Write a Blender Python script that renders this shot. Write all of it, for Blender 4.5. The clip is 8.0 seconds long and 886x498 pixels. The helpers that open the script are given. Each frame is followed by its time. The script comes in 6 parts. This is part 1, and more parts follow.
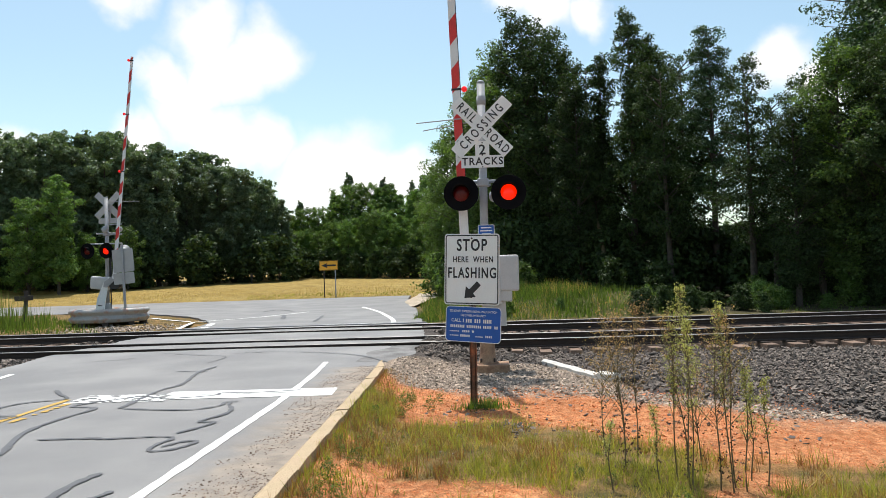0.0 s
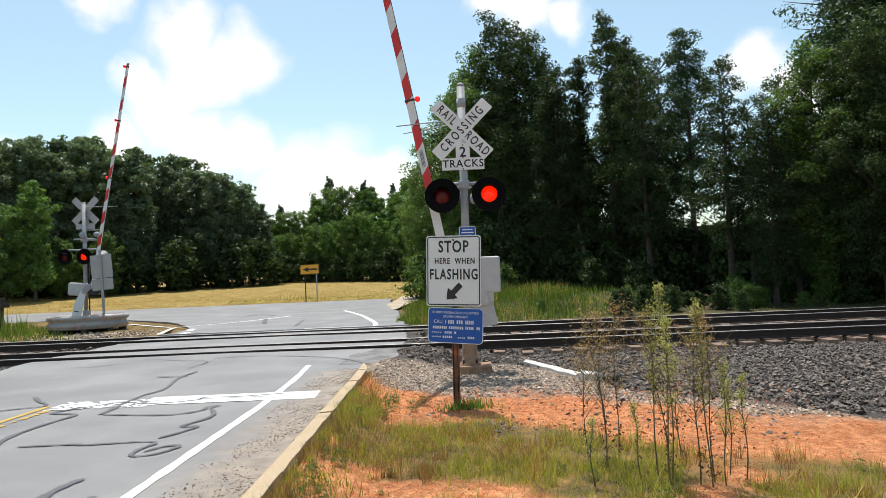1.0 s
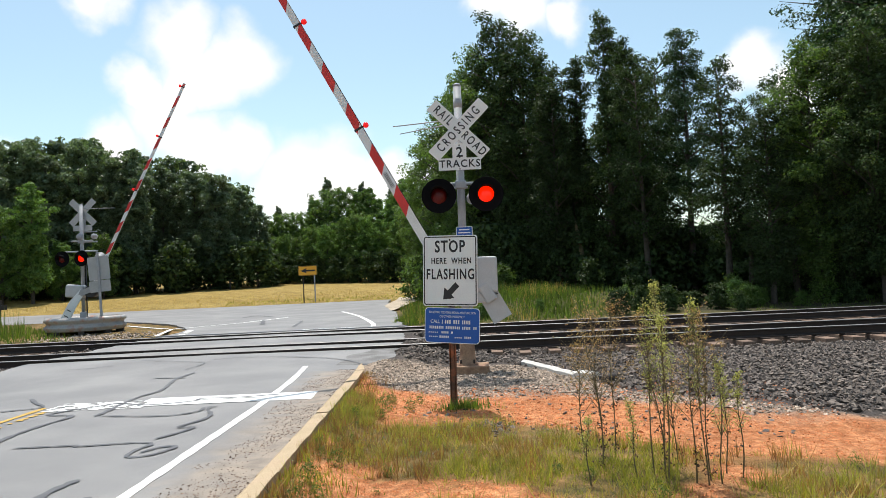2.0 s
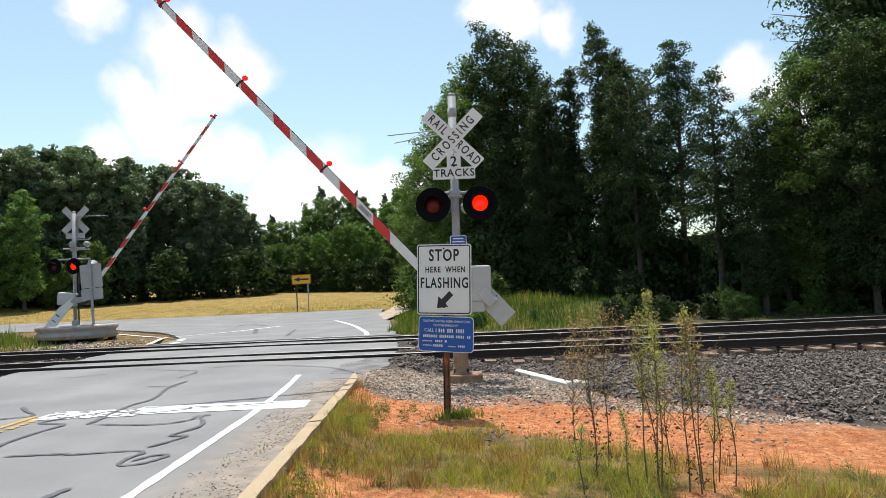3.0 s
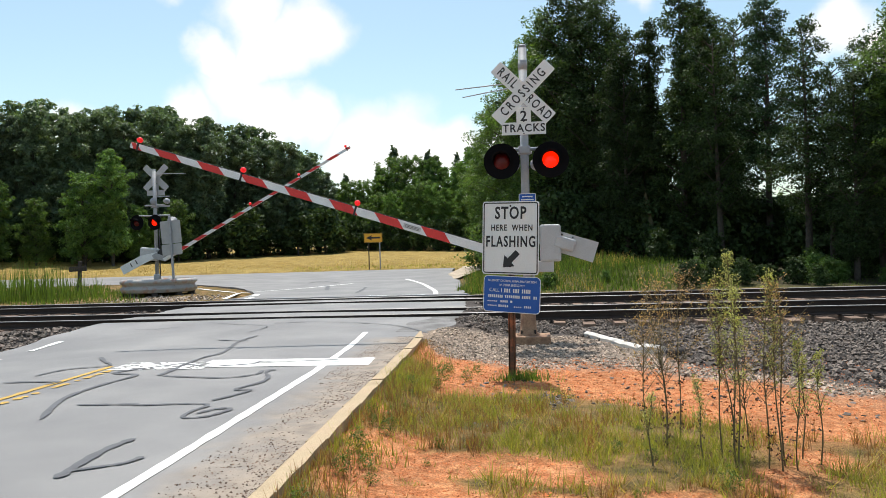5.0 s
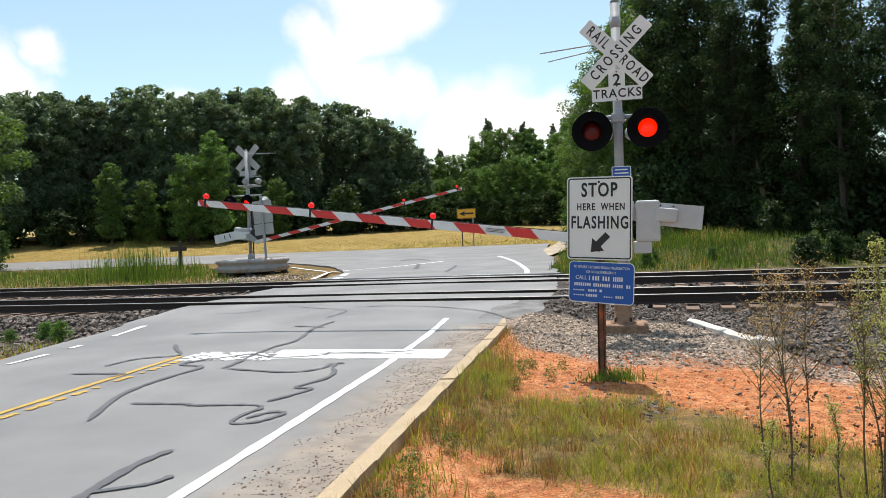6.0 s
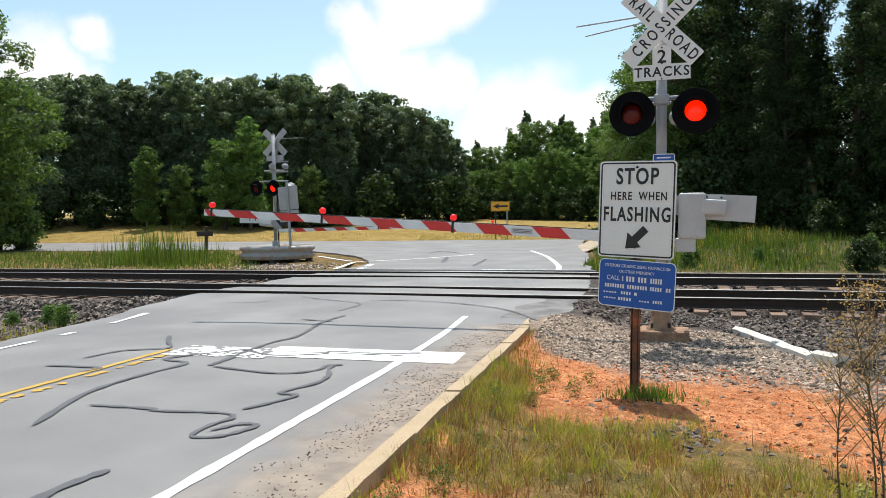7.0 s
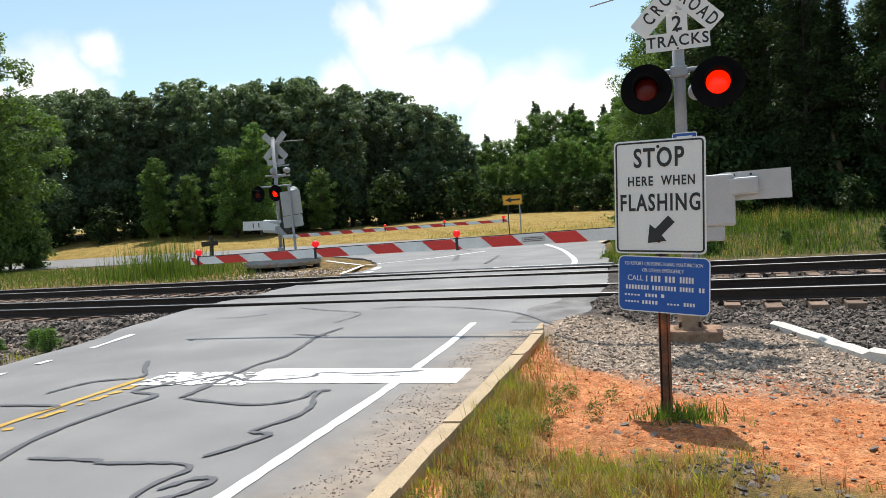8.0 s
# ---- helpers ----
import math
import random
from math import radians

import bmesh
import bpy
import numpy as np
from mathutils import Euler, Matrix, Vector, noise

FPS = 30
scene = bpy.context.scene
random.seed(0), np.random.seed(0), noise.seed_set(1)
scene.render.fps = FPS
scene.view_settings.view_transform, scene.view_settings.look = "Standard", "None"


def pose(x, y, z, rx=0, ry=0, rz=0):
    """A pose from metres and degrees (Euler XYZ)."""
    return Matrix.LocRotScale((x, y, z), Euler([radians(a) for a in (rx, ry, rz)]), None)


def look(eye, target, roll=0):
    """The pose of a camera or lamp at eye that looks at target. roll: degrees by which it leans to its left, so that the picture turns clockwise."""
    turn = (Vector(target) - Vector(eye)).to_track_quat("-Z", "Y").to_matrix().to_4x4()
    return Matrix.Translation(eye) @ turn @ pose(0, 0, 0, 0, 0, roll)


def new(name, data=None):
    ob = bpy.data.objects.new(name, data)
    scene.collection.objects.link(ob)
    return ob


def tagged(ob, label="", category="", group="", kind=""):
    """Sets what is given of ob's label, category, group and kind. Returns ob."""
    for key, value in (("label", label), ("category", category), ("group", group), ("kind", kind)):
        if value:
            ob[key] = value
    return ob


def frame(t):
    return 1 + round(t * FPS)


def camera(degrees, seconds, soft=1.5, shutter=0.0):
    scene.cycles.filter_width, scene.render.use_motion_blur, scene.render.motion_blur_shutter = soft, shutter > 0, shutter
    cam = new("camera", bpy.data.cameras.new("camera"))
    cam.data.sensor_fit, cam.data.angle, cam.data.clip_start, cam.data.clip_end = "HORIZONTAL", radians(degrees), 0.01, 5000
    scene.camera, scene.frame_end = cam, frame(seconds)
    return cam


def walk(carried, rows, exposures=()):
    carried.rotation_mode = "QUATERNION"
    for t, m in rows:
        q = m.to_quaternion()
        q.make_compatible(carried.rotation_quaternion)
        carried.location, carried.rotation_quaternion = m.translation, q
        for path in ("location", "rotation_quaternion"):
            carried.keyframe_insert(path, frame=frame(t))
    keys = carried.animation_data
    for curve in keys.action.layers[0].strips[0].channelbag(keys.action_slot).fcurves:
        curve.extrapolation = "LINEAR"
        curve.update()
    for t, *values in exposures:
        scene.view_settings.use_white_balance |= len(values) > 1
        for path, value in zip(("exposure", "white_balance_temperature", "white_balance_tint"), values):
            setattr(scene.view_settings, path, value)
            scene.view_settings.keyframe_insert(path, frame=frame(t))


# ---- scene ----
cam = camera(62.1, 8.0, soft=0.8)
PATH = [
    (0, (0.165, 0.045, 1.498), (0.027, 2.039, 1.572), -1.9),
    (0.5, (0.169, 0.01, 1.48), (0.078, 2.006, 1.562), -1.8),
    (1, (0.163, -0.001, 1.482), (0.076, 1.996, 1.562), -2.5),
    (1.5, (0.177, 0.006, 1.482), (0.102, 2.003, 1.56), -2.6),
    (2.8, (0.187, -0.008, 1.44), (0.09, 1.987, 1.541), -2.9),
    (3, (0.18, -0.013, 1.46), (0.116, 1.983, 1.567), -2.5),
    (3.5, (0.177, -0.019, 1.502), (0.059, 1.973, 1.637), -2.3),
    (4, (0.183, -0.025, 1.459), (0.018, 1.964, 1.584), -2.3),
    (4.5, (0.222, 0.013, 1.465), (-0.004, 1.999, 1.505), -2.5),
    (4.7, (0.234, 0.091, 1.431), (-0.014, 2.075, 1.449), -2.1),
    (5.8, (0.272, 0.982, 1.518), (-0.088, 2.949, 1.502), -1.6),
    (6, (0.321, 1.194, 1.533), (-0.205, 3.123, 1.478), -2.5),
    (6.5, (0.254, 1.719, 1.488), (-0.25, 3.654, 1.445), -3.9),
    (7, (0.28, 2.213, 1.483), (-0.34, 4.113, 1.411), -0.9),
    (7.5, (0.179, 2.734, 1.519), (-0.566, 4.589, 1.487), -3.3),
    (8, (0.171, 3.184, 1.504), (-0.491, 5.069, 1.425), -3.8),
]
walk(cam, [(t, look(eye, target, roll)) for t, eye, target, roll in PATH])

# ---------------------------------------------------------------- light
SUN_EL, SUN_AZ = radians(69), radians(-16)          # height, and turn from +y towards +x
SUN_DIR = Vector((math.sin(SUN_AZ) * math.cos(SUN_EL), math.cos(SUN_AZ) * math.cos(SUN_EL), math.sin(SUN_EL)))
sun = new("sun", bpy.data.lights.new("sun", "SUN"))
sun.data.energy, sun.data.angle, sun.data.color = 4.2, radians(0.6), (1.0, 0.96, 0.89)
sun.matrix_basis = look(SUN_DIR * 50, (0, 0, 0))
scene.view_settings.exposure = 0.26

world = bpy.data.worlds.new("sky")
scene.world = world
world.use_nodes = True


def sky_nodes():
    nt = world.node_tree
    nd, ln = nt.nodes, nt.links
    nd.clear()
    out = nd.new("ShaderNodeOutputWorld")
    sky = nd.new("ShaderNodeTexSky")
    sky.sky_type, sky.sun_disc = "NISHITA", False
    sky.sun_elevation, sky.sun_rotation = SUN_EL, SUN_AZ
    sky.air_density, sky.dust_density, sky.ozone_density = 1.0, 1.2, 1.5
    bg = nd.new("ShaderNodeBackground")
    bg.inputs["Strength"].default_value = 0.148
    tint = nd.new("ShaderNodeVectorMath")
    tint.operation = "MULTIPLY"
    tint.inputs[1].default_value = (1.06, 1.1, 0.95)
    ln.new(sky.outputs[0], tint.inputs[0])
    ln.new(tint.outputs[0], bg.inputs[0])
    co = nd.new("ShaderNodeTexCoord")
    # cumulus: rounded heads round a few bearings, frayed by noise
    warp = nd.new("ShaderNodeTexNoise")
    warp.inputs["Scale"].default_value, warp.inputs["Detail"].default_value = 16.0, 9.0
    ln.new(co.outputs["Generated"], warp.inputs["Vector"])
    cen = nd.new("ShaderNodeVectorMath")
    cen.operation = "SUBTRACT"
    cen.inputs[1].default_value = (0.5, 0.5, 0.5)
    ln.new(warp.outputs["Color"], cen.inputs[0])
    sc = nd.new("ShaderNodeVectorMath")
    sc.operation = "SCALE"
    sc.inputs["Scale"].default_value = 0.075
    ln.new(cen.outputs[0], sc.inputs[0])
    add = nd.new("ShaderNodeVectorMath")
    ln.new(co.outputs["Generated"], add.inputs[0])
    ln.new(sc.outputs[0], add.inputs[1])
    last = None
    for az, el, r in CLOUDS:
        a, e = radians(az), radians(el)
        d = nd.new("ShaderNodeVectorMath")
        d.operation = "DISTANCE"
        d.inputs[1].default_value = (math.sin(a) * math.cos(e), math.cos(a) * math.cos(e), math.sin(e))
        ln.new(add.outputs[0], d.inputs[0])
        m = nd.new("ShaderNodeMapRange")
        m.interpolation_type = "SMOOTHSTEP"
        m.inputs["From Min"].default_value, m.inputs["From Max"].default_value = r * 0.98, r * 0.3
        ln.new(d.outputs["Value"], m.inputs["Value"])
        if last is None:
            last = m.outputs[0]
        else:
            mx = nd.new("ShaderNodeMath")
            mx.operation = "MAXIMUM"
            ln.new(last, mx.inputs[0])
            ln.new(m.outputs[0], mx.inputs[1])
            last = mx.outputs[0]
    cl = nd.new("ShaderNodeBackground")
    cl.inputs["Color"].default_value = (1.0, 0.985, 0.97, 1)
    cl.inputs["Strength"].default_value = 0.95
    mix = nd.new("ShaderNodeMixShader")
    ln.new(last, mix.inputs[0])
    ln.new(bg.outputs[0], mix.inputs[1])
    ln.new(cl.outputs[0], mix.inputs[2])
    ln.new(mix.outputs[0], out.inputs[0])


# bearing from +y to +x, height, angular radius (of a unit sphere)
CLOUDS = [(-21.4, 18.2, .062), (-17.1, 17, .06), (-19.2, 15.8, .06), (-24.4, 14.8, .045), (-21.6, 15.0, .05), (-22.8, 12.5, .062), (-20.8, 10.9, .07), (-17.8, 10.4, .06), (-13.7, 8.1, .08),
          (-9.8, 8.0, .08), (-6.5, 7.9, .06), (-26.3, 10, .055), (-2.5, 8.2, .05), (4.5, 20.5, .065), (1.9, 20.6, .04), (8, 19.5, .04), (21.3, 14, .05), (24, 12, .05), (-27, 20.5, .045), (-43, 13.5, .035),
          (-46, 10.5, .07), (-50, 9.5, .06), (-34, 9, .05), (50, 25, .12), (75, 18, .14), (120, 22, .16), (160, 30, .15), (-90, 20, .16), (-130, 26, .15), (-170, 18, .14)]
sky_nodes()


# ---------------------------------------------------------------- materials
def mat(name, base, rough=0.8, metal=0.0, var=0.25, scale=4.0, fine=60.0, bump=0.15, dist=0.01, spec=0.5, other=None, mixat=(0.45, 0.6), island=0.0, objvar=0.0, translucent=0.0, emit=None):
    """Two scales of noise over a base colour, bump, and a second colour in patches."""
    m = bpy.data.materials.new(name)
    m.use_nodes = True
    nt = m.node_tree
    nd, ln = nt.nodes, nt.links
    bs = nd["Principled BSDF"]
    bs.inputs["Roughness"].default_value, bs.inputs["Metallic"].default_value = rough, metal
    bs.inputs["Specular IOR Level"].default_value = spec
    co = nd.new("ShaderNodeTexCoord")
    geo = nd.new("ShaderNodeNewGeometry")
    pos = geo.outputs["Position"]
    n1, n2 = nd.new("ShaderNodeTexNoise"), nd.new("ShaderNodeTexNoise")
    for n, sc_, de in ((n1, scale, 5), (n2, fine, 4)):
        n.inputs["Scale"].default_value, n.inputs["Detail"].default_value = sc_, de
        ln.new(co.outputs["Object"], n.inputs["Vector"])
    col = nd.new("ShaderNodeRGB")
    col.outputs[0].default_value = (*base, 1)
    c = col.outputs[0]
    if other:
        mr = nd.new("ShaderNodeMapRange")
        mr.inputs["From Min"].default_value, mr.inputs["From Max"].default_value = mixat
        ln.new(n1.outputs["Fac"], mr.inputs["Value"])
        mc = nd.new("ShaderNodeMix")
        mc.data_type = "RGBA"
        mc.inputs[7].default_value = (*other, 1)
        ln.new(mr.outputs[0], mc.inputs[0])
        ln.new(c, mc.inputs[6])
        c = mc.outputs[2]
    v = None
    for src, amp in ((n1.outputs["Fac"], var), (n2.outputs["Fac"], var)):
        mr = nd.new("ShaderNodeMapRange")
        mr.inputs["From Min"].default_value, mr.inputs["From Max"].default_value = 0.3, 0.7
        mr.inputs["To Min"].default_value, mr.inputs["To Max"].default_value = 1 - amp, 1 + amp
        ln.new(src, mr.inputs["Value"])
        v = mult(nt, v, mr.outputs[0])
    for on, sock in ((island, "Random Per Island"), (objvar, None)):
        if on:
            src = geo.outputs[sock] if sock else nd.new("ShaderNodeObjectInfo").outputs["Random"]
            mr = nd.new("ShaderNodeMapRange")
            mr.inputs["To Min"].default_value, mr.inputs["To Max"].default_value = 1 - on, 1 + on
            ln.new(src, mr.inputs["Value"])
            v = mult(nt, v, mr.outputs[0])
    vm = nd.new("ShaderNodeVectorMath")
    vm.operation = "SCALE"
    ln.new(c, vm.inputs[0])
    ln.new(v, vm.inputs["Scale"])
    ln.new(vm.outputs[0], bs.inputs["Base Color"])
    if bump:
        b = nd.new("ShaderNodeBump")
        b.inputs["Strength"].default_value, b.inputs["Distance"].default_value = bump, dist
        ln.new(n2.outputs["Fac"], b.inputs["Height"])
        ln.new(b.outputs[0], bs.inputs["Normal"])
    if translucent:
        tr = nd.new("ShaderNodeBsdfTranslucent")
        hs = nd.new("ShaderNodeVectorMath")
        hs.operation = "MULTIPLY"
        hs.inputs[1].default_value = (1.5, 1.6, 0.6)
        ln.new(vm.outputs[0], hs.inputs[0])
        ln.new(hs.outputs[0], tr.inputs["Color"])
        mx = nd.new("ShaderNodeMixShader")
        mx.inputs[0].default_value = translucent
        ln.new(bs.outputs[0], mx.inputs[1])
        ln.new(tr.outputs[0], mx.inputs[2])
        ln.new(mx.outputs[0], nd["Material Output"].inputs[0])
    if emit:
        bs.inputs["Emission Color"].default_value = (*emit[0], 1)
        bs.inputs["Emission Strength"].default_value = emit[1]
    return m


def mult(nt, a, b):
    if a is None:
        return b
    m = nt.nodes.new("ShaderNodeMath")
    m.operation = "MULTIPLY"
    nt.links.new(a, m.inputs[0])
    nt.links.new(b, m.inputs[1])
    return m.outputs[0]


ASPHALT = mat("asphalt", (0.19, 0.183, 0.182), 0.6, var=0.1, scale=0.7, fine=180, bump=0.35, dist=0.006, other=(0.225, 0.216, 0.21), mixat=(0.4, 0.65))
APRON = mat("pale_sandy_gravel", (0.4, 0.33, 0.25), 0.9, var=0.16, scale=2.2, fine=150, bump=0.3, other=(0.48, 0.39, 0.29), mixat=(0.45, 0.65))
WORN = mat("dark_worn_asphalt", (0.15, 0.143, 0.138), 0.85, var=0.2, scale=2.5, fine=90, bump=0.5, other=(0.19, 0.183, 0.18), mixat=(0.42, 0.6))
SEAL = mat("crack_sealant", (0.09, 0.09, 0.098), 0.6, var=0.15, scale=6, fine=60, bump=0.1)
WHITE_LINE = mat("white_road_paint", (0.78, 0.78, 0.76), 0.7, var=0.1, scale=5, fine=120, bump=0.2)
YELLOW_LINE = mat("yellow_road_paint", (0.52, 0.31, 0.05), 0.7, var=0.15, scale=5, fine=120, bump=0.2)
CONCRETE = mat("kerb_concrete", (0.46, 0.35, 0.22), 0.9, var=0.15, scale=3, fine=90, bump=0.4, other=(0.42, 0.31, 0.2))
STEEL_TOP = mat("worn_rail_steel", (0.26, 0.25, 0.24), 0.58, 0.8, var=0.1, bump=0.05)
RUST = mat("rusty_rail", (0.032, 0.02, 0.015), 0.85, 0.0, var=0.2, scale=6, fine=80, bump=0.3)
TIE = mat("weathered_tie", (0.16, 0.105, 0.075), 0.9, var=0.25, scale=3, fine=40, bump=0.6, objvar=0.35)
STONE = mat("ballast_stone", (0.15, 0.12, 0.1), 0.85, var=0.15, scale=3, fine=50, bump=0.3, island=0.75)
PEBBLE = mat("brown_gravel_stone", (0.37, 0.29, 0.225), 0.9, var=0.15, scale=3, fine=50, bump=0.3, island=0.7)
GRIT = mat("road_grit", (0.17, 0.115, 0.085), 0.9, var=0.15, scale=3, fine=50, bump=0.3, island=0.6)
CLOD = mat("clay_clod", (0.56, 0.185, 0.065), 0.95, var=0.15, scale=3, fine=50, bump=0.3, island=0.35)
GALV = mat("galvanized_steel", (0.36, 0.365, 0.38), 0.6, 0.15, var=0.1, scale=7, fine=60, bump=0.06)
ALU = mat("aluminium_paint", (0.4, 0.4, 0.4), 0.5, 0.3, var=0.08, scale=4, fine=60, bump=0.05)
GREY_BOX = mat("grey_painted_casting", (0.5, 0.5, 0.5), 0.55, 0.1, var=0.08, scale=4, fine=70, bump=0.05)
SHEET = mat("white_reflective_sheet", (0.78, 0.78, 0.77), 0.45, var=0.04, scale=3, fine=60, bump=0.02)
BLACK = mat("black_paint", (0.016, 0.016, 0.018), 0.5, var=0.1, bump=0.03)
BLACK_HOOD = mat("black_hood", (0.006, 0.006, 0.007), 0.85, var=0.1, bump=0.03, spec=0.08)
BLUE = mat("blue_reflective_sheet", (0.009, 0.095, 0.42), 0.5, var=0.05, scale=4, fine=60, bump=0.02)
RED = mat("red_reflective_sheet", (0.62, 0.035, 0.03), 0.5, var=0.1, scale=4, fine=60, bump=0.03)
ARM_WHITE = mat("white_arm_sheet", (0.72, 0.73, 0.73), 0.5, var=0.08, scale=4, fine=60, bump=0.03)
YELLOW_SIGN = mat("yellow_sign_sheet", (0.85, 0.4, 0.02), 0.5, var=0.05, bump=0.02)
POST = mat("rusted_post", (0.12, 0.07, 0.045), 0.75, 0.3, var=0.25, scale=5, fine=60, bump=0.2, other=(0.3, 0.1, 0.045), mixat=(0.45, 0.62))
FOOTING = mat("stained_footing", (0.34, 0.21, 0.13), 0.9, var=0.2, scale=6, fine=60, bump=0.4, other=(0.2, 0.11, 0.07))
PIPE_WHITE = mat("weathered_white_plank", (0.6, 0.57, 0.52), 0.75, var=0.12, scale=6, fine=60, bump=0.2)
RED_LIT = mat("lit_red_lens", (0.2, 0.003, 0.003), 0.3, emit=((1.0, 0.012, 0.0), 1.1))
RED_DIM = mat("unlit_red_lens", (0.09, 0.004, 0.004), 0.3, spec=0.3)
RED_SMALL = mat("small_lit_red_lens", (0.35, 0.004, 0.004), 0.35, emit=((1.0, 0.012, 0.015), 0.55))
CORRUGATED = mat("weathered_corrugated_steel", (0.4, 0.39, 0.38), 0.6, 0.4, var=0.15, scale=3, fine=40, bump=0.1, other=(0.33, 0.16, 0.1), mixat=(0.5, 0.7))
DARK_WOOD = mat("dark_post", (0.05, 0.04, 0.035), 0.9, var=0.2)
BARK = mat("bark", (0.075, 0.06, 0.048), 0.95, var=0.3, scale=6, fine=30, bump=0.8, dist=0.03)
LEAF_DARK = mat("oak_leaf", (0.11, 0.155, 0.088), 0.5, spec=0.4, var=0.1, scale=0.35, fine=3, bump=0, island=0.45, objvar=0.22, translucent=0.3)
LEAF_MID = mat("poplar_leaf", (0.095, 0.155, 0.042), 0.5, spec=0.4, var=0.1, scale=0.35, fine=3, bump=0, island=0.5, objvar=0.25, translucent=0.45)
LEAF_LIGHT = mat("young_leaf", (0.115, 0.195, 0.055), 0.62, spec=0.3, var=0.1, scale=0.35, fine=3, bump=0, island=0.4, objvar=0.2, translucent=0.4)
NEEDLE = mat("pine_needle", (0.04, 0.075, 0.03), 0.62, spec=0.3, var=0.1, scale=0.35, fine=3, bump=0, island=0.45, objvar=0.2, translucent=0.2)
GRASS_GREEN = mat("green_grass_blade", (0.29, 0.275, 0.058), 0.65, var=0.15, scale=0.9, fine=6, bump=0, island=0.4, translucent=0.4)
BANK_GREEN = mat("rank_grass_blade", (0.105, 0.155, 0.028), 0.6, var=0.2, scale=0.9, fine=6, bump=0, island=0.5, translucent=0.4)
# leaf colour darkened to carry the shade inside the wood
SHADED_LEAF = mat("shaded_wood_leaf", (0.044, 0.072, 0.025), 0.6, spec=0.2, var=0.1, scale=0.35, fine=3, bump=0, island=0.6, objvar=0.25, translucent=0.24)
GRASS_DRY = mat("dry_grass_blade", (0.4, 0.28, 0.11), 0.75, var=0.15, scale=0.9, fine=6, bump=0, island=0.4, translucent=0.35)
GRASS_RED = mat("reddish_grass_blade", (0.3, 0.15, 0.075), 0.75, var=0.15, scale=0.9, fine=6, bump=0, island=0.4, translucent=0.35)
WEED_GREEN = mat("weed_leaf", (0.36, 0.36, 0.17), 0.65, var=0.1, bump=0, island=0.4, translucent=0.5)
WEED_DRY = mat("dry_weed", (0.42, 0.27, 0.17), 0.8, var=0.1, bump=0, island=0.4, translucent=0.45)
WITHERED = mat("withered_leaf", (0.09, 0.05, 0.03), 0.85, var=0.15, bump=0, island=0.5)
STEM = mat("weed_stem", (0.13, 0.105, 0.05), 0.8, var=0.15, bump=0)


# ---------------------------------------------------------------- mesh helpers
def mesh_np(name, verts, faces):
    me = bpy.data.meshes.new(name)
    me.from_pydata([tuple(v) for v in verts], [], [tuple(int(i) for i in f) for f in faces])
    return me


def quads(name, v):
    """Loose four-cornered faces from an array n x 4 x 3."""
    v = np.asarray(v, np.float32)
    n = len(v)
    me = bpy.data.meshes.new(name)
    me.vertices.add(4 * n)
    me.vertices.foreach_set("co", v.reshape(-1))
    me.loops.add(4 * n)
    me.loops.foreach_set("vertex_index", np.arange(4 * n, dtype=np.int32))
    me.polygons.add(n)
    me.polygons.foreach_set("loop_start", np.arange(0, 4 * n, 4, dtype=np.int32))
    me.polygons.foreach_set("loop_total", np.full(n, 4, np.int32))
    me.update(calc_edges=True)
    return me


def tris(name, v):
    """Loose three-cornered faces from an array n x 3 x 3."""
    v = np.asarray(v, np.float32)
    n = len(v)
    me = bpy.data.meshes.new(name)
    me.vertices.add(3 * n)
    me.vertices.foreach_set("co", v.reshape(-1))
    me.loops.add(3 * n)
    me.loops.foreach_set("vertex_index", np.arange(3 * n, dtype=np.int32))
    me.polygons.add(n)
    me.polygons.foreach_set("loop_start", np.arange(0, 3 * n, 3, dtype=np.int32))
    me.polygons.foreach_set("loop_total", np.full(n, 3, np.int32))
    me.update(calc_edges=True)
    return me


def part(name, bm, material, parent=None, label=""):
    """Link a bmesh or a mesh as one object, under parent if there is one."""
    if isinstance(bm, bmesh.types.BMesh):
        me = bpy.data.meshes.new(name)
        bm.to_mesh(me)
        bm.free()
    else:
        me = bm
    if material and not me.materials:
        me.materials.append(material)
    ob = new(name, me)
    if parent:
        ob.parent = parent
    if label:
        ob["label"] = label
    return ob


def thing(name, m, label, category, group="", kind=""):
    ob = new(name)
    ob.empty_display_size = 0.1
    ob.matrix_basis = m
    return tagged(ob, label, category, group, kind)


def add_box(bm, c, s, rot=None, bevel=0.0):
    m = Matrix.Translation(c) @ (rot or Matrix()) @ Matrix.Diagonal((s[0], s[1], s[2], 1))
    r = bmesh.ops.create_cube(bm, size=1, matrix=m)
    if bevel:
        es = list({e for v in r["verts"] for e in v.link_edges})
        bmesh.ops.bevel(bm, geom=es, offset=bevel, segments=2, affect="EDGES", profile=0.5)
    return bm


def box(c, s, rot=None, bevel=0.0):
    return add_box(bmesh.new(), c, s, rot, bevel)


def add_tube(bm, a, b, r1, r2=None, seg=14, caps=True):
    a, b = Vector(a), Vector(b)
    d = b - a
    m = Matrix.Translation((a + b) / 2) @ d.to_track_quat("Z", "Y").to_matrix().to_4x4()
    bmesh.ops.create_cone(bm, cap_ends=caps, segments=seg, radius1=r1, radius2=r1 if r2 is None else r2, depth=d.length, matrix=m)
    return bm


def tube(a, b, r1, r2=None, seg=14):
    bm = add_tube(bmesh.new(), a, b, r1, r2, seg)
    for f in bm.faces:
        f.smooth = len(f.verts) == 4
    return bm


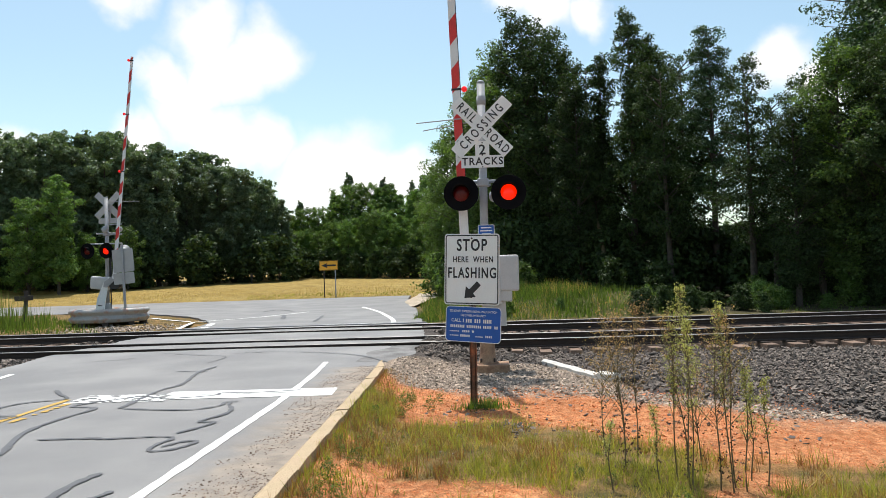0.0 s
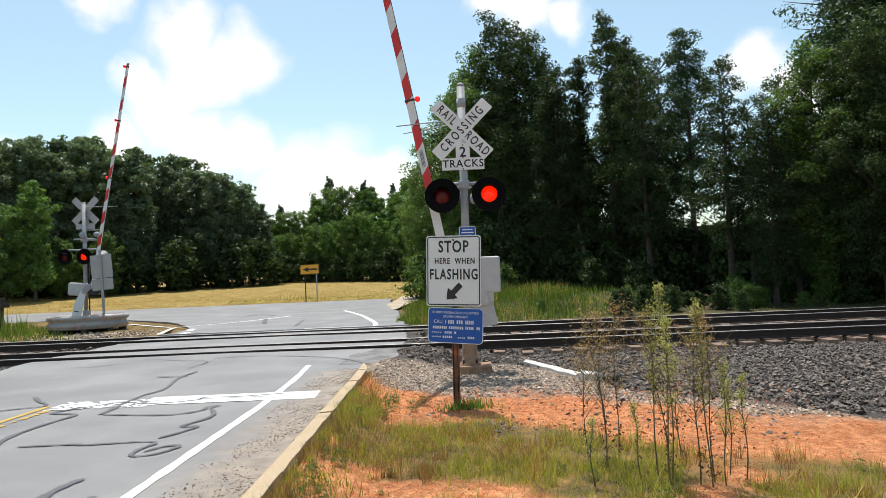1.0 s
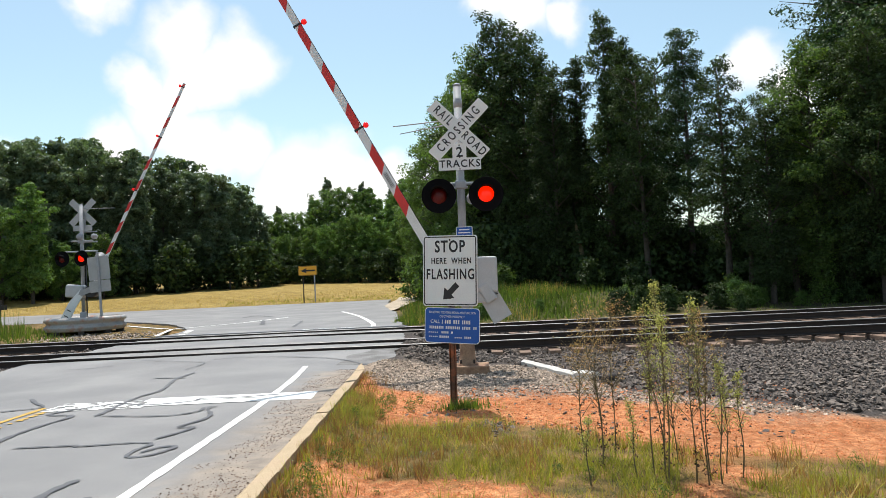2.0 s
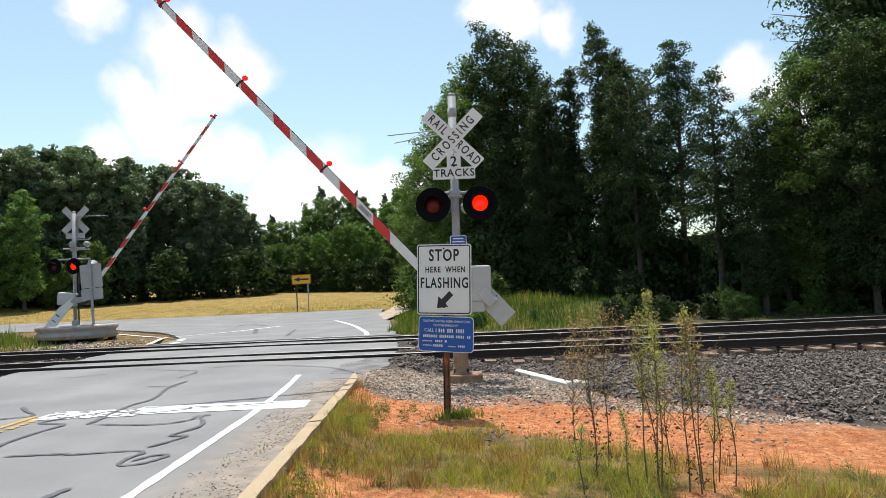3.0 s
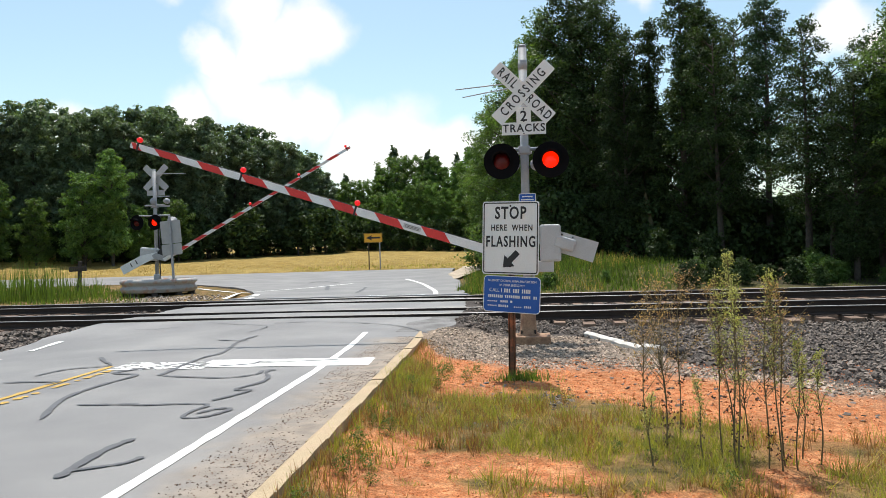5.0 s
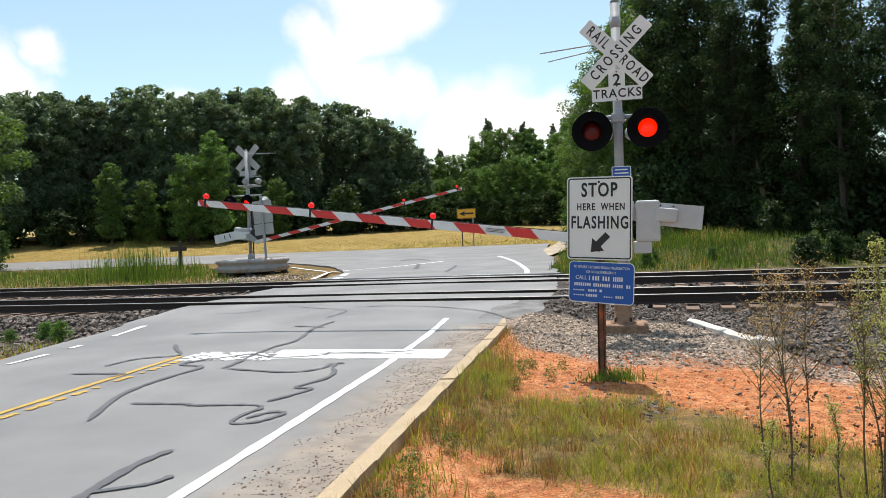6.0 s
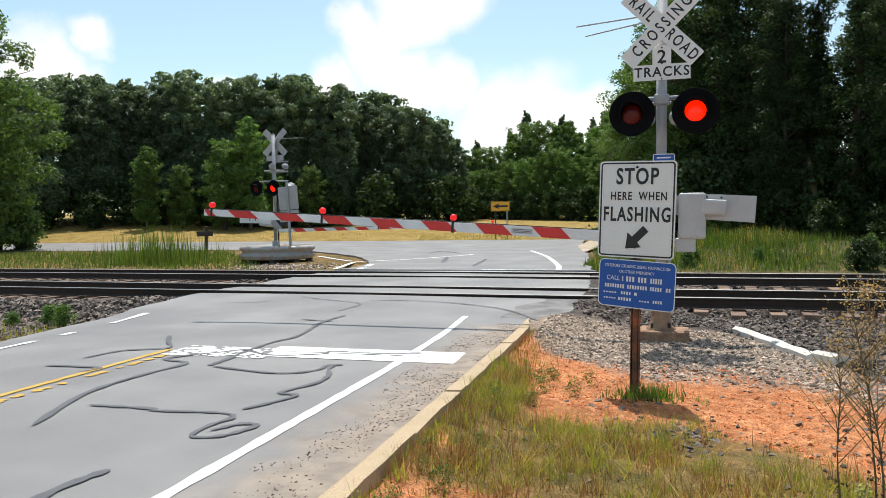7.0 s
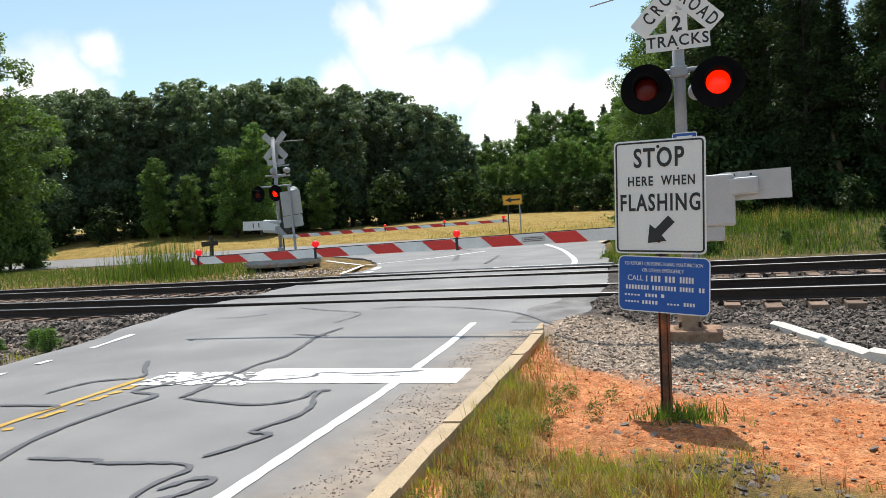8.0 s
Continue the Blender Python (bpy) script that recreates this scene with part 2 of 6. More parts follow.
def lathe(profile, seg=24, axis="Z", m=None):
    """Turn (radius, height) pairs round an axis."""
    bm = bmesh.new()
    rings = []
    for r, h in profile:
        ring = []
        for i in range(seg):
            a = 2 * math.pi * i / seg
            p = Vector((r * math.cos(a), r * math.sin(a), h))
            if axis == "Y":
                p = Vector((p.x, p.z, p.y))
            ring.append(bm.verts.new(m @ p if m else p))
        rings.append(ring)
    for a, b in zip(rings, rings[1:]):
        for i in range(seg):
            f = bm.faces.new((a[i], a[(i + 1) % seg], b[(i + 1) % seg], b[i]))
            f.smooth = True
    bmesh.ops.remove_doubles(bm, verts=bm.verts, dist=1e-5)
    bmesh.ops.recalc_face_normals(bm, faces=bm.faces)
    return bm


def plate(w, h, r, t, y=0.0, seg=5):
    """A plate in the xz plane with rounded corners, its face towards -y."""
    bm = bmesh.new()
    pts = []
    for cx, cz, a0 in ((w / 2 - r, h / 2 - r, 0), (-w / 2 + r, h / 2 - r, 90), (-w / 2 + r, -h / 2 + r, 180), (w / 2 - r, -h / 2 + r, 270)):
        for k in range(seg + 1):
            a = radians(a0 + 90 * k / seg)
            pts.append((cx + r * math.cos(a), cz + r * math.sin(a)))
    return prism(pts, t, y, bm)


def prism(pts, t, y=0.0, bm=None):
    bm = bm or bmesh.new()
    f = [bm.verts.new((x, y, z)) for x, z in pts]
    b = [bm.verts.new((x, y + t, z)) for x, z in pts]
    bm.faces.new(f)
    bm.faces.new(b[::-1])
    n = len(pts)
    for i in range(n):
        bm.faces.new((f[(i + 1) % n], f[i], b[i], b[(i + 1) % n]))
    bmesh.ops.recalc_face_normals(bm, faces=bm.faces)
    return bm


def rim(w, h, r, band, t, y, seg=5):
    """A rounded rectangular border."""
    bm = bmesh.new()
    loops = []
    for k_, (ww, hh, rr) in enumerate(((w, h, r), (w - 2 * band, h - 2 * band, max(r - band, 0.004)))):
        pts = []
        for cx, cz, a0 in ((ww / 2 - rr, hh / 2 - rr, 0), (-ww / 2 + rr, hh / 2 - rr, 90), (-ww / 2 + rr, -hh / 2 + rr, 180), (ww / 2 - rr, -hh / 2 + rr, 270)):
            for k in range(seg + 1):
                a = radians(a0 + 90 * k / seg)
                pts.append(bm.verts.new((cx + rr * math.cos(a), y, cz + rr * math.sin(a))))
        loops.append(pts)
    n = len(loops[0])
    for i in range(n):
        bm.faces.new((loops[0][i], loops[0][(i + 1) % n], loops[1][(i + 1) % n], loops[1][i]))
    ex = bmesh.ops.extrude_face_region(bm, geom=list(bm.faces))
    bmesh.ops.translate(bm, verts=[v for v in ex["geom"] if isinstance(v, bmesh.types.BMVert)], vec=(0, t, 0))
    bmesh.ops.recalc_face_normals(bm, faces=bm.faces)
    return bm


def letters(text, size, m, material, parent, squeeze=1.0, name="lettering", bold=0.0, space=1.0):
    """Raised letters from the built-in font, centred, standing in the xz plane, read from -y."""
    cu = bpy.data.curves.new(name, "FONT")
    cu.body, cu.size, cu.align_x, cu.align_y, cu.extrude, cu.offset, cu.space_character = text, size, "CENTER", "CENTER", 0.0015, bold, space
    cu.resolution_u = 3
    ob = new("lettering_curve", cu)
    bpy.context.view_layer.update()
    me = bpy.data.meshes.new_from_object(ob.evaluated_get(bpy.context.evaluated_depsgraph_get()))
    bpy.data.objects.remove(ob)
    bpy.data.curves.remove(cu)
    me.transform(m @ Matrix.Rotation(math.pi / 2, 4, "X") @ Matrix.Diagonal((squeeze, 1, 1, 1)))
    me.materials.clear()
    return part(name, me, material, parent)


def sm(a, b, x):
    t = np.clip((x - a) / (b - a), 0, 1)
    return t * t * (3 - 2 * t)


# ---------------------------------------------------------------- the lie of the land
def vnoise(x, y, f, seed=0):
    """Smooth value noise, 0 to 1."""
    r = np.random.RandomState(seed).rand(256, 256)
    u, v = np.asarray(x) * f + 1000, np.asarray(y) * f + 1000
    i, j = np.floor(u).astype(int), np.floor(v).astype(int)
    a, b = u - i, v - j
    a, b = a * a * (3 - 2 * a), b * b * (3 - 2 * b)
    g = lambda p, q: r[p % 256, q % 256]
    return (g(i, j) * (1 - a) + g(i + 1, j) * a) * (1 - b) + (g(i, j + 1) * (1 - a) + g(i + 1, j + 1) * a) * b


def fbm(x, y, f, seed=0):
    return (vnoise(x, y, f, seed) + 0.5 * vnoise(x, y, 2.1 * f, seed + 1) + 0.25 * vnoise(x, y, 4.3 * f, seed + 2)) / 1.75


NEAR_RAILS, FAR_RAILS, RAIL_TOP = (15.0, 16.44), (19.3, 20.74), 0.19


def road_z(y):
    return 0.115 * sm(11.0, 14.7, np.asarray(y, float)) + 0.0 * np.asarray(y, float)


def kerb_x(y):
    return -1.27 - 0.045 * np.asarray(y, float)


def left_x(y):
    return -7.95 - 0.075 * np.asarray(y, float)


def ballast_edge(x):
    """How near the ballast comes to the verge."""
    return np.interp(x, [-2, 0.6, 1.3, 2.1, 4.2, 8, 60], [13.3, 13.2, 12.2, 9.7, 8.0, 7.7, 7.7])


def ground_z(x, y):
    x, y = np.asarray(x, float), np.asarray(y, float)
    verge = -0.08 + 0.13 * sm(0.9, 0.1, x - kerb_x(y)) + 0.05 * (fbm(x, y, 1.3, 3) - 0.5) + 0.03 * (fbm(x, y, 6, 9) - 0.5)
    verge = verge - 0.12 * sm(1.5, 4, x) * sm(9.5, 7, y)
    e = ballast_edge(x)
    bed = -0.07 - 0.04 * sm(13.8, 14.3, y) * sm(0.2, 1.2, x) + 0.03 * (fbm(x, y, 3, 5) - 0.5) + 0.15 * sm(0.8, -1.2, x) * sm(-2.5, -1.2, x + 0.0) + 0.1 * sm(-11.5, -9.5, x) * sm(-8, -9, x)
    z = verge + (bed - verge) * sm(e - 0.2, np.maximum(e + 0.9, 13.9), y)
    z = np.where(x < -5, -0.35 + (bed + 0.35) * sm(12.8, 14.0, y) * 1.0, z)
    # beyond the tracks
    far = 0.05 + 0.1 * sm(22, 26, y) + 0.06 * (fbm(x, y, 0.6, 7) - 0.5) + 0.6 * sm(-1.5, 2.0, x) * sm(8.0, 4.5, x) * sm(22.5, 27, y)
    far = far + 0.2 * np.clip((y - 27) / 19, 0, 1) + 0.15 * sm(46, 48, y) + 1.3 * np.clip((y - 46) / 28, 0, 1.2) + 1.3 * sm(-32, -54, x) * sm(42, 60, y)
    z = z + (far - z) * sm(21.6, 23.0, y)
    # pressed flat under the carriageways
    road = sm(0.22, 0.05, x - kerb_x(y)) * sm(-0.35, 0.05, x - left_x(y))
    z = np.where(y < 23, z + (road_z(y) - 0.12 - z) * road, z)
    skirt = -1.32 - 0.043 * y + 0.55 * sm(12.4, 13.6, y) - 0.25 * sm(16, 22, y)
    side = sm(1.0, 0.25, x - skirt) * sm(-0.1, 0.0, x - skirt) * sm(11.9, 12.7, y) * sm(22.6, 21.6, y)
    z = z + (road_z(y) + 0.015 - z) * side
    z = z + 0.022 * (fbm(x, y, 7, 12) - 0.5) * sm(-1.3, -0.9, x) * sm(14, 13, y)
    paved = mouth(x, y)
    return z - 0.09 * paved


def junction_right(y):
    """The asphalt's edge where it bends away from the drive."""
    return np.interp(y, [21.7, 24, 28.7, 33, 36, 46], [-1.95, -2.4, -2.9, -3.6, -4.1, -5.2])


def drive_left(y):
    return np.interp(y, [32.0, 36.6, 45, 54, 75], [-3.5, -4.4, -4.7, -4.9, -3.5])


def drive_right(y):
    return np.interp(y, [32.0, 42, 51, 75], [-3.45, -3.2, -3.0, 0.0])


def mouth(x, y):
    """1 inside the junction, the drive and the road across the far end."""
    half_l = 3.6 + 0.055 * (np.clip(y, 22, 36) - 22) ** 2
    inside = sm(0.4, 0.0, x - junction_right(y)) * sm(0.8, 0.0, (-5.6 - half_l) - x) * sm(21.3, 21.5, y) * sm(46.8, 46.0, y)
    cross = sm(0.6, 0, y - cross_far(x)) * sm(0.6, 0, cross_near(x) - y) * sm(-3.0, -5.0, x)
    drive = sm(0.4, 0, x - drive_right(y)) * sm(0.4, 0, drive_left(y) - x) * sm(32, 33, y) * sm(75, 70, y)
    return np.maximum(np.maximum(inside, cross), drive)


def cross_far(x):
    return 46.0 - 0.02 * (np.asarray(x, float) + 8)


def cross_near(x):
    return 35.5 + 0.05 * np.minimum(np.asarray(x, float) + 14, 0)


# ---------------------------------------------------------------- ground
def spaced(parts):
    out = []
    for a, b, n in parts:
        out += list(np.linspace(a, b, n, endpoint=False))
    return np.array(out + [parts[-1][1]])


def build_ground():
    xs = spaced([(-1800, -200, 12), (-200, -50, 30), (-50, -12, 70), (-12, -2.2, 70), (-2.2, 4.5, 100), (4.5, 12, 50), (12, 40, 50), (40, 200, 24), (200, 1800, 12)])
    ys = spaced([(-400, -10, 12), (-10, 3, 20), (3, 14.6, 170), (14.6, 28, 80), (28, 60, 80), (60, 130, 50), (130, 2500, 20)])
    X, Y = np.meshgrid(xs, ys)
    Z = ground_z(X, Y)
    nx, ny = len(xs), len(ys)
    idx = np.arange(nx * ny).reshape(ny, nx)
    f = np.stack([idx[:-1, :-1], idx[:-1, 1:], idx[1:, 1:], idx[1:, :-1]], -1).reshape(-1, 4)
    me = mesh_np("ground", np.stack([X, Y, Z], -1).reshape(-1, 3), f)
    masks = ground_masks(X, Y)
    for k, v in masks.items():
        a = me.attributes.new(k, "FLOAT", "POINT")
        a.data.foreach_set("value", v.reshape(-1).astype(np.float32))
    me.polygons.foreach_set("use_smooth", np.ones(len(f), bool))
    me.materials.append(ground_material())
    ob = new("ground", me)
    tagged(ob, "uneven ground of orange clay, gravel, dry grass and a mown tan field", "ground", kind="structure")


def ground_masks(X, Y):
    n1, n2 = fbm(X, Y, 1.1, 21), fbm(X, Y, 3.5, 31)
    e = ballast_edge(X)
    stone = sm(-0.25, 0.1, Y - e + 0.6 * (n2 - 0.5)) * sm(23.2, 22.4, Y)
    gravel = sm(-0.3, 0.4, Y - np.interp(X, [-2, -1.2, 0.2, 1.2, 2.2, 3, 60], [11.8, 10.6, 9.7, 9.4, 8.7, 7.9, 7.6]) + 1.2 * (n1 - 0.5)) * (Y < 15)
    clay = sm(-0.5, 0.3, Y - np.interp(X, [-2, -1.3, -0.8, 0.5, 1.2, 2, 60], [10.8, 9.6, 7.6, 7.9, 6.9, 6.3, 6.2]) + 2.0 * (n1 - 0.5)) * (Y < 15)
    bare = sm(0.5, 0.66, n1) * (Y < 10)
    for cx, cy, rx, ry in ((-0.55, 5.45, 0.55, 0.4), (0.2, 5.3, 0.5, 0.35), (-0.62, 8.4, 0.35, 0.6), (-0.2, 4.4, 0.4, 0.3)):
        bare = np.maximum(bare, sm(1.25, 0.7, np.hypot((X - cx) / rx, (Y - cy) / ry) + 0.9 * (n2 - 0.5)))
    clay = np.maximum(clay, bare)
    field = sm(45, 47, Y)
    # strip at the wood's foot where tree shade is painted on the ground
    wood_shade = sm(22.6, 23.4, Y + 1.2 * (n1 - 0.5) - 2.0 * sm(8, 5, X)) * sm(4.0, 7.0, X + 2 * (n1 - 0.5)) * (Y < 60)
    bank = sm(22.4, 23.2, Y) * sm(-3.5, -2.5, X) * (Y < 46)
    return {"clay": clay, "gravel": gravel, "stone": stone, "field": field, "bank": bank, "wood_shade": wood_shade}


def ground_material():
    m = bpy.data.materials.new("ground_soil")
    m.use_nodes = True
    nt = m.node_tree
    nd, ln = nt.nodes, nt.links
    bs = nd["Principled BSDF"]
    bs.inputs["Roughness"].default_value = 0.95
    bs.inputs["Specular IOR Level"].default_value = 0.2
    geo = nd.new("ShaderNodeNewGeometry")

    def noise_(scale, detail=6):
        n = nd.new("ShaderNodeTexNoise")
        n.inputs["Scale"].default_value, n.inputs["Detail"].default_value = scale, detail
        ln.new(geo.outputs["Position"], n.inputs["Vector"])
        return n.outputs["Fac"]

    def ramp(src, a, b, ca, cb):
        r = nd.new("ShaderNodeValToRGB")
        r.color_ramp.elements[0].position, r.color_ramp.elements[1].position = a, b
        r.color_ramp.elements[0].color, r.color_ramp.elements[1].color = (*ca, 1), (*cb, 1)
        ln.new(src, r.inputs[0])
        return r.outputs[0]

    def over(c, top, key):
        at = nd.new("ShaderNodeAttribute")
        at.attribute_name = key
        mx = nd.new("ShaderNodeMix")
        mx.data_type = "RGBA"
        ln.new(at.outputs["Fac"], mx.inputs[0])
        ln.new(c, mx.inputs[6])
        ln.new(top, mx.inputs[7])
        return mx.outputs[2]

    c = ramp(noise_(3.5), 0.35, 0.65, (0.1, 0.085, 0.028), (0.28, 0.165, 0.065))
    c = over(c, ramp(noise_(9.0), 0.35, 0.7, (0.4, 0.14, 0.054), (0.6, 0.275, 0.125)), "clay")
    c = over(c, ramp(noise_(45.0), 0.35, 0.65, (0.19, 0.145, 0.11), (0.43, 0.335, 0.26)), "gravel")
    c = over(c, ramp(noise_(30.0), 0.35, 0.65, (0.05, 0.043, 0.04), (0.12, 0.1, 0.09)), "stone")
    c = over(c, ramp(noise_(0.9, 9), 0.35, 0.65, (0.28, 0.185, 0.05), (0.36, 0.26, 0.085)), "field")
    c = over(c, ramp(noise_(4.0, 8), 0.35, 0.65, (0.05, 0.06, 0.018), (0.13, 0.11, 0.04)), "bank")
    # near-black soil colour: the trees' shade painted into the ground
    c = over(c, ramp(noise_(2.5, 8), 0.35, 0.65, (0.035, 0.032, 0.016), (0.085, 0.075, 0.035)), "wood_shade")
    v = None
    for src, lo, hi in ((noise_(70.0, 4), 0.62, 1.3), (noise_(17.0, 5), 0.75, 1.2), (noise_(1.4, 5), 0.82, 1.15)):
        mr = nd.new("ShaderNodeMapRange")
        mr.inputs["From Min"].default_value, mr.inputs["From Max"].default_value = 0.32, 0.66
        mr.inputs["To Min"].default_value, mr.inputs["To Max"].default_value = lo, hi
        ln.new(src, mr.inputs["Value"])
        v = mult(nt, v, mr.outputs[0])
    vm = nd.new("ShaderNodeVectorMath")
    vm.operation = "SCALE"
    ln.new(c, vm.inputs[0])
    ln.new(v, vm.inputs["Scale"])
    ln.new(vm.outputs[0], bs.inputs["Base Color"])
    b = nd.new("ShaderNodeBump")
    b.inputs["Strength"].default_value, b.inputs["Distance"].default_value = 0.9, 0.03
    ln.new(noise_(55.0, 10), b.inputs["Height"])
    ln.new(b.outputs[0], bs.inputs["Normal"])
    return m


build_ground()


# ---------------------------------------------------------------- carriageway
def strip_mesh(name, ys, lo, hi, z, n=10, thick=0.0, wob=0.0):
    """A sheet between two edges lo(y) and hi(y)."""
    V = []
    for y in ys:
        a, b = float(lo(y)), float(hi(y))
        for k in range(n + 1):
            x = a + (b - a) * k / n
            if wob and k in (0, n):
                x += wob * (float(vnoise(y, 3 * k, 1.7, 41)) - 0.5) * 2
            V.append((x, y, float(z(x, y))))
    F = [(i * (n + 1) + k, i * (n + 1) + k + 1, (i + 1) * (n + 1) + k + 1, (i + 1) * (n + 1) + k) for i in range(len(ys) - 1) for k in range(n)]
    if thick:
        bm = bmesh.new()
        me = mesh_np(name, V, F)
        bm.from_mesh(me)
        bpy.data.meshes.remove(me)
        edge = [e for e in bm.edges if e.is_boundary]
        ex = bmesh.ops.extrude_edge_only(bm, edges=edge)
        for v in ex["geom"]:
            if isinstance(v, bmesh.types.BMVert):
                v.co.z -= thick
        bmesh.ops.recalc_face_normals(bm, faces=bm.faces)
        return bm
    return mesh_np(name, V, F)


def crown(x, y):
    """Height of the tarmac."""
    return float(road_z(y)) + 0.03 - 0.006 * abs(x + 5.3) - 0.12 * float(sm(-6.0, -10.0, x)) * float(sm(14.0, 9.0, y))


def road_right(y):
    return float(kerb_x(y)) + (0.0 if y < 12.4 else 0.55 * float(sm(12.4, 13.6, y))) - (0.25 * float(sm(16, 22, y)))


def edge_material():
    """Asphalt that sand and silt cover towards the kerb."""
    m = ASPHALT.copy()
    m.name = "silted_asphalt"
    nt = m.node_tree
    nd, ln = nt.nodes, nt.links
    bs = nd["Principled BSDF"]
    src = bs.inputs["Base Color"].links[0].from_socket
    at = nd.new("ShaderNodeAttribute")
    at.attribute_name = "sand"
    co = nd.new("ShaderNodeTexCoord")
    n = nd.new("ShaderNodeTexNoise")
    n.inputs["Scale"].default_value, n.inputs["Detail"].default_value = 2.6, 9
    ln.new(co.outputs["Object"], n.inputs["Vector"])
    ad = nd.new("ShaderNodeMath")
    ad.operation = "MULTIPLY_ADD"
    ad.inputs[1].default_value = 0.8
    ln.new(n.outputs["Fac"], ad.inputs[0])
    ln.new(at.outputs["Fac"], ad.inputs[2])
    mr = nd.new("ShaderNodeMapRange")
    mr.interpolation_type = "SMOOTHSTEP"
    mr.inputs["From Min"].default_value, mr.inputs["From Max"].default_value = 0.5, 1.25
    ln.new(ad.outputs[0], mr.inputs["Value"])
    n2 = nd.new("ShaderNodeTexNoise")
    n2.inputs["Scale"].default_value, n2.inputs["Detail"].default_value = 5, 9
    ln.new(co.outputs["Object"], n2.inputs["Vector"])
    r = nd.new("ShaderNodeValToRGB")
    r.color_ramp.elements[0].position, r.color_ramp.elements[1].position = 0.36, 0.64
    r.color_ramp.elements[0].color, r.color_ramp.elements[1].color = (0.2, 0.16, 0.125, 1), (0.31, 0.245, 0.185, 1)
    ln.new(n2.outputs["Fac"], r.inputs[0])
    mx = nd.new("ShaderNodeMix")
    mx.data_type = "RGBA"
    ln.new(mr.outputs[0], mx.inputs[0])
    ln.new(src, mx.inputs[6])
    ln.new(r.outputs[0], mx.inputs[7])
    ln.new(mx.outputs[2], bs.inputs["Base Color"])
    return m


def far_z(x, y):
    return 0.165 + 0.2 * min(max((y - 27) / 19, 0), 1) + 0.048 * max(y - 46, 0)


def build_road():
    road = thing("road", Matrix(), "grey patched asphalt road over the level crossing", "road", kind="structure")
    gaps = [v for pair in (NEAR_RAILS, FAR_RAILS) for v in pair]
    cuts = [-12.0]
    for g in gaps:
        cuts += [g - 0.055, g + 0.075]
    cuts.append(21.7)
    for a, b in zip(cuts[::2], cuts[1::2]):
        n = max(3, int((b - a) / 0.35) + 1)
        part("carriageway", strip_mesh("carriageway", np.linspace(a, b, n), left_x, road_right, crown, 14, 0.16, 0.1), ASPHALT, road)
    # junction mouth and the road that crosses at the far end
    part("junction", strip_mesh("junction", np.linspace(21.7, 46, 50), lambda y: -5.6 - 3.75 - 0.055 * (min(y, 36) - 22) ** 2 * (y > 22),
         lambda y: float(junction_right(y)), far_z, 16, 0.12, 0.15), ASPHALT, road)
    V, F = [], []
    cxs = np.linspace(-160, -16.5, 60)
    for x in cxs:
        for k in range(5):
            y0, y1 = float(cross_near(x)), float(cross_far(x))
            V.append((x, y0 + (y1 - y0) * k / 4, far_z(x, y0 + (y1 - y0) * k / 4) - 0.012))
    F = [(i * 5 + k, (i + 1) * 5 + k, (i + 1) * 5 + k + 1, i * 5 + k + 1) for i in range(len(cxs) - 1) for k in range(4)]
    part("cross_road", mesh_np("cross_road", V, F), ASPHALT, road)
    part("gravel_drive", strip_mesh("gravel_drive", np.linspace(32.2, 72, 40), drive_left, drive_right, lambda x, y: far_z(x, y) + 0.006, 4, 0.015, 0.06), APRON, road, "pale gravel drive")
    # sandy edge between the line and the kerb
    ys = np.linspace(-4, 12.2, 110)
    me = strip_mesh("sandy_edge", ys, lambda y: kerb_x(y) - 1.0, lambda y: kerb_x(y) + 0.0, lambda x, y: crown(x, y) + 0.0025, 16)
    a = me.attributes.new("sand", "FLOAT", "POINT")
    a.data.foreach_set("value", np.tile(np.linspace(0, 1, 17) ** 0.8, len(ys)).astype(np.float32))
    me.materials.append(edge_material())
    part("sandy_edge", me, None, road, "sand-washed asphalt edge")
    part("worn_edge", strip_mesh("worn_edge", np.linspace(12.75, 14.9, 24), lambda y: road_right(y) - 0.75 + 0.25 * math.sin(3.1 * y), lambda y: road_right(y) - 0.02, lambda x, y: crown(x, y) + 0.003, 8, 0, 0.12), WORN, road, "dark crumbling asphalt edge")
    return road


ROAD = build_road()


def stripe(name, pts, width, material, lift=0.005, wob=0.0, seed=0, label="", surf=None):
    """A painted or poured line along points on the tarmac."""
    surf = surf or crown
    rnd = random.Random(seed)
    P = []
    for (x0, y0), (x1, y1) in zip(pts, pts[1:]):
        n = max(1, int(math.hypot(x1 - x0, y1 - y0) / 0.12))
        P += [(x0 + (x1 - x0) * k / n, y0 + (y1 - y0) * k / n) for k in range(n)]
    P.append(pts[-1])
    V, F = [], []
    for i, (x, y) in enumerate(P):
        a, b = P[max(i - 1, 0)], P[min(i + 1, len(P) - 1)]
        d = Vector((b[0] - a[0], b[1] - a[1])).normalized()
        w = width / 2 * (1 + wob * (rnd.random() - 0.5) * 2)
        if wob > 0.4 and i in (0, len(P) - 1):
            w *= 0.4
        for s in (-1, 1):
            px, py = x - s * d.y * w, y + s * d.x * w
            V.append((px, py, surf(px, py) + lift))
    F = [(2 * i, 2 * i + 1, 2 * i + 3, 2 * i + 2) for i in range(len(P) - 1)]
    return part(name, mesh_np(name, V, F), material, ROAD, label)


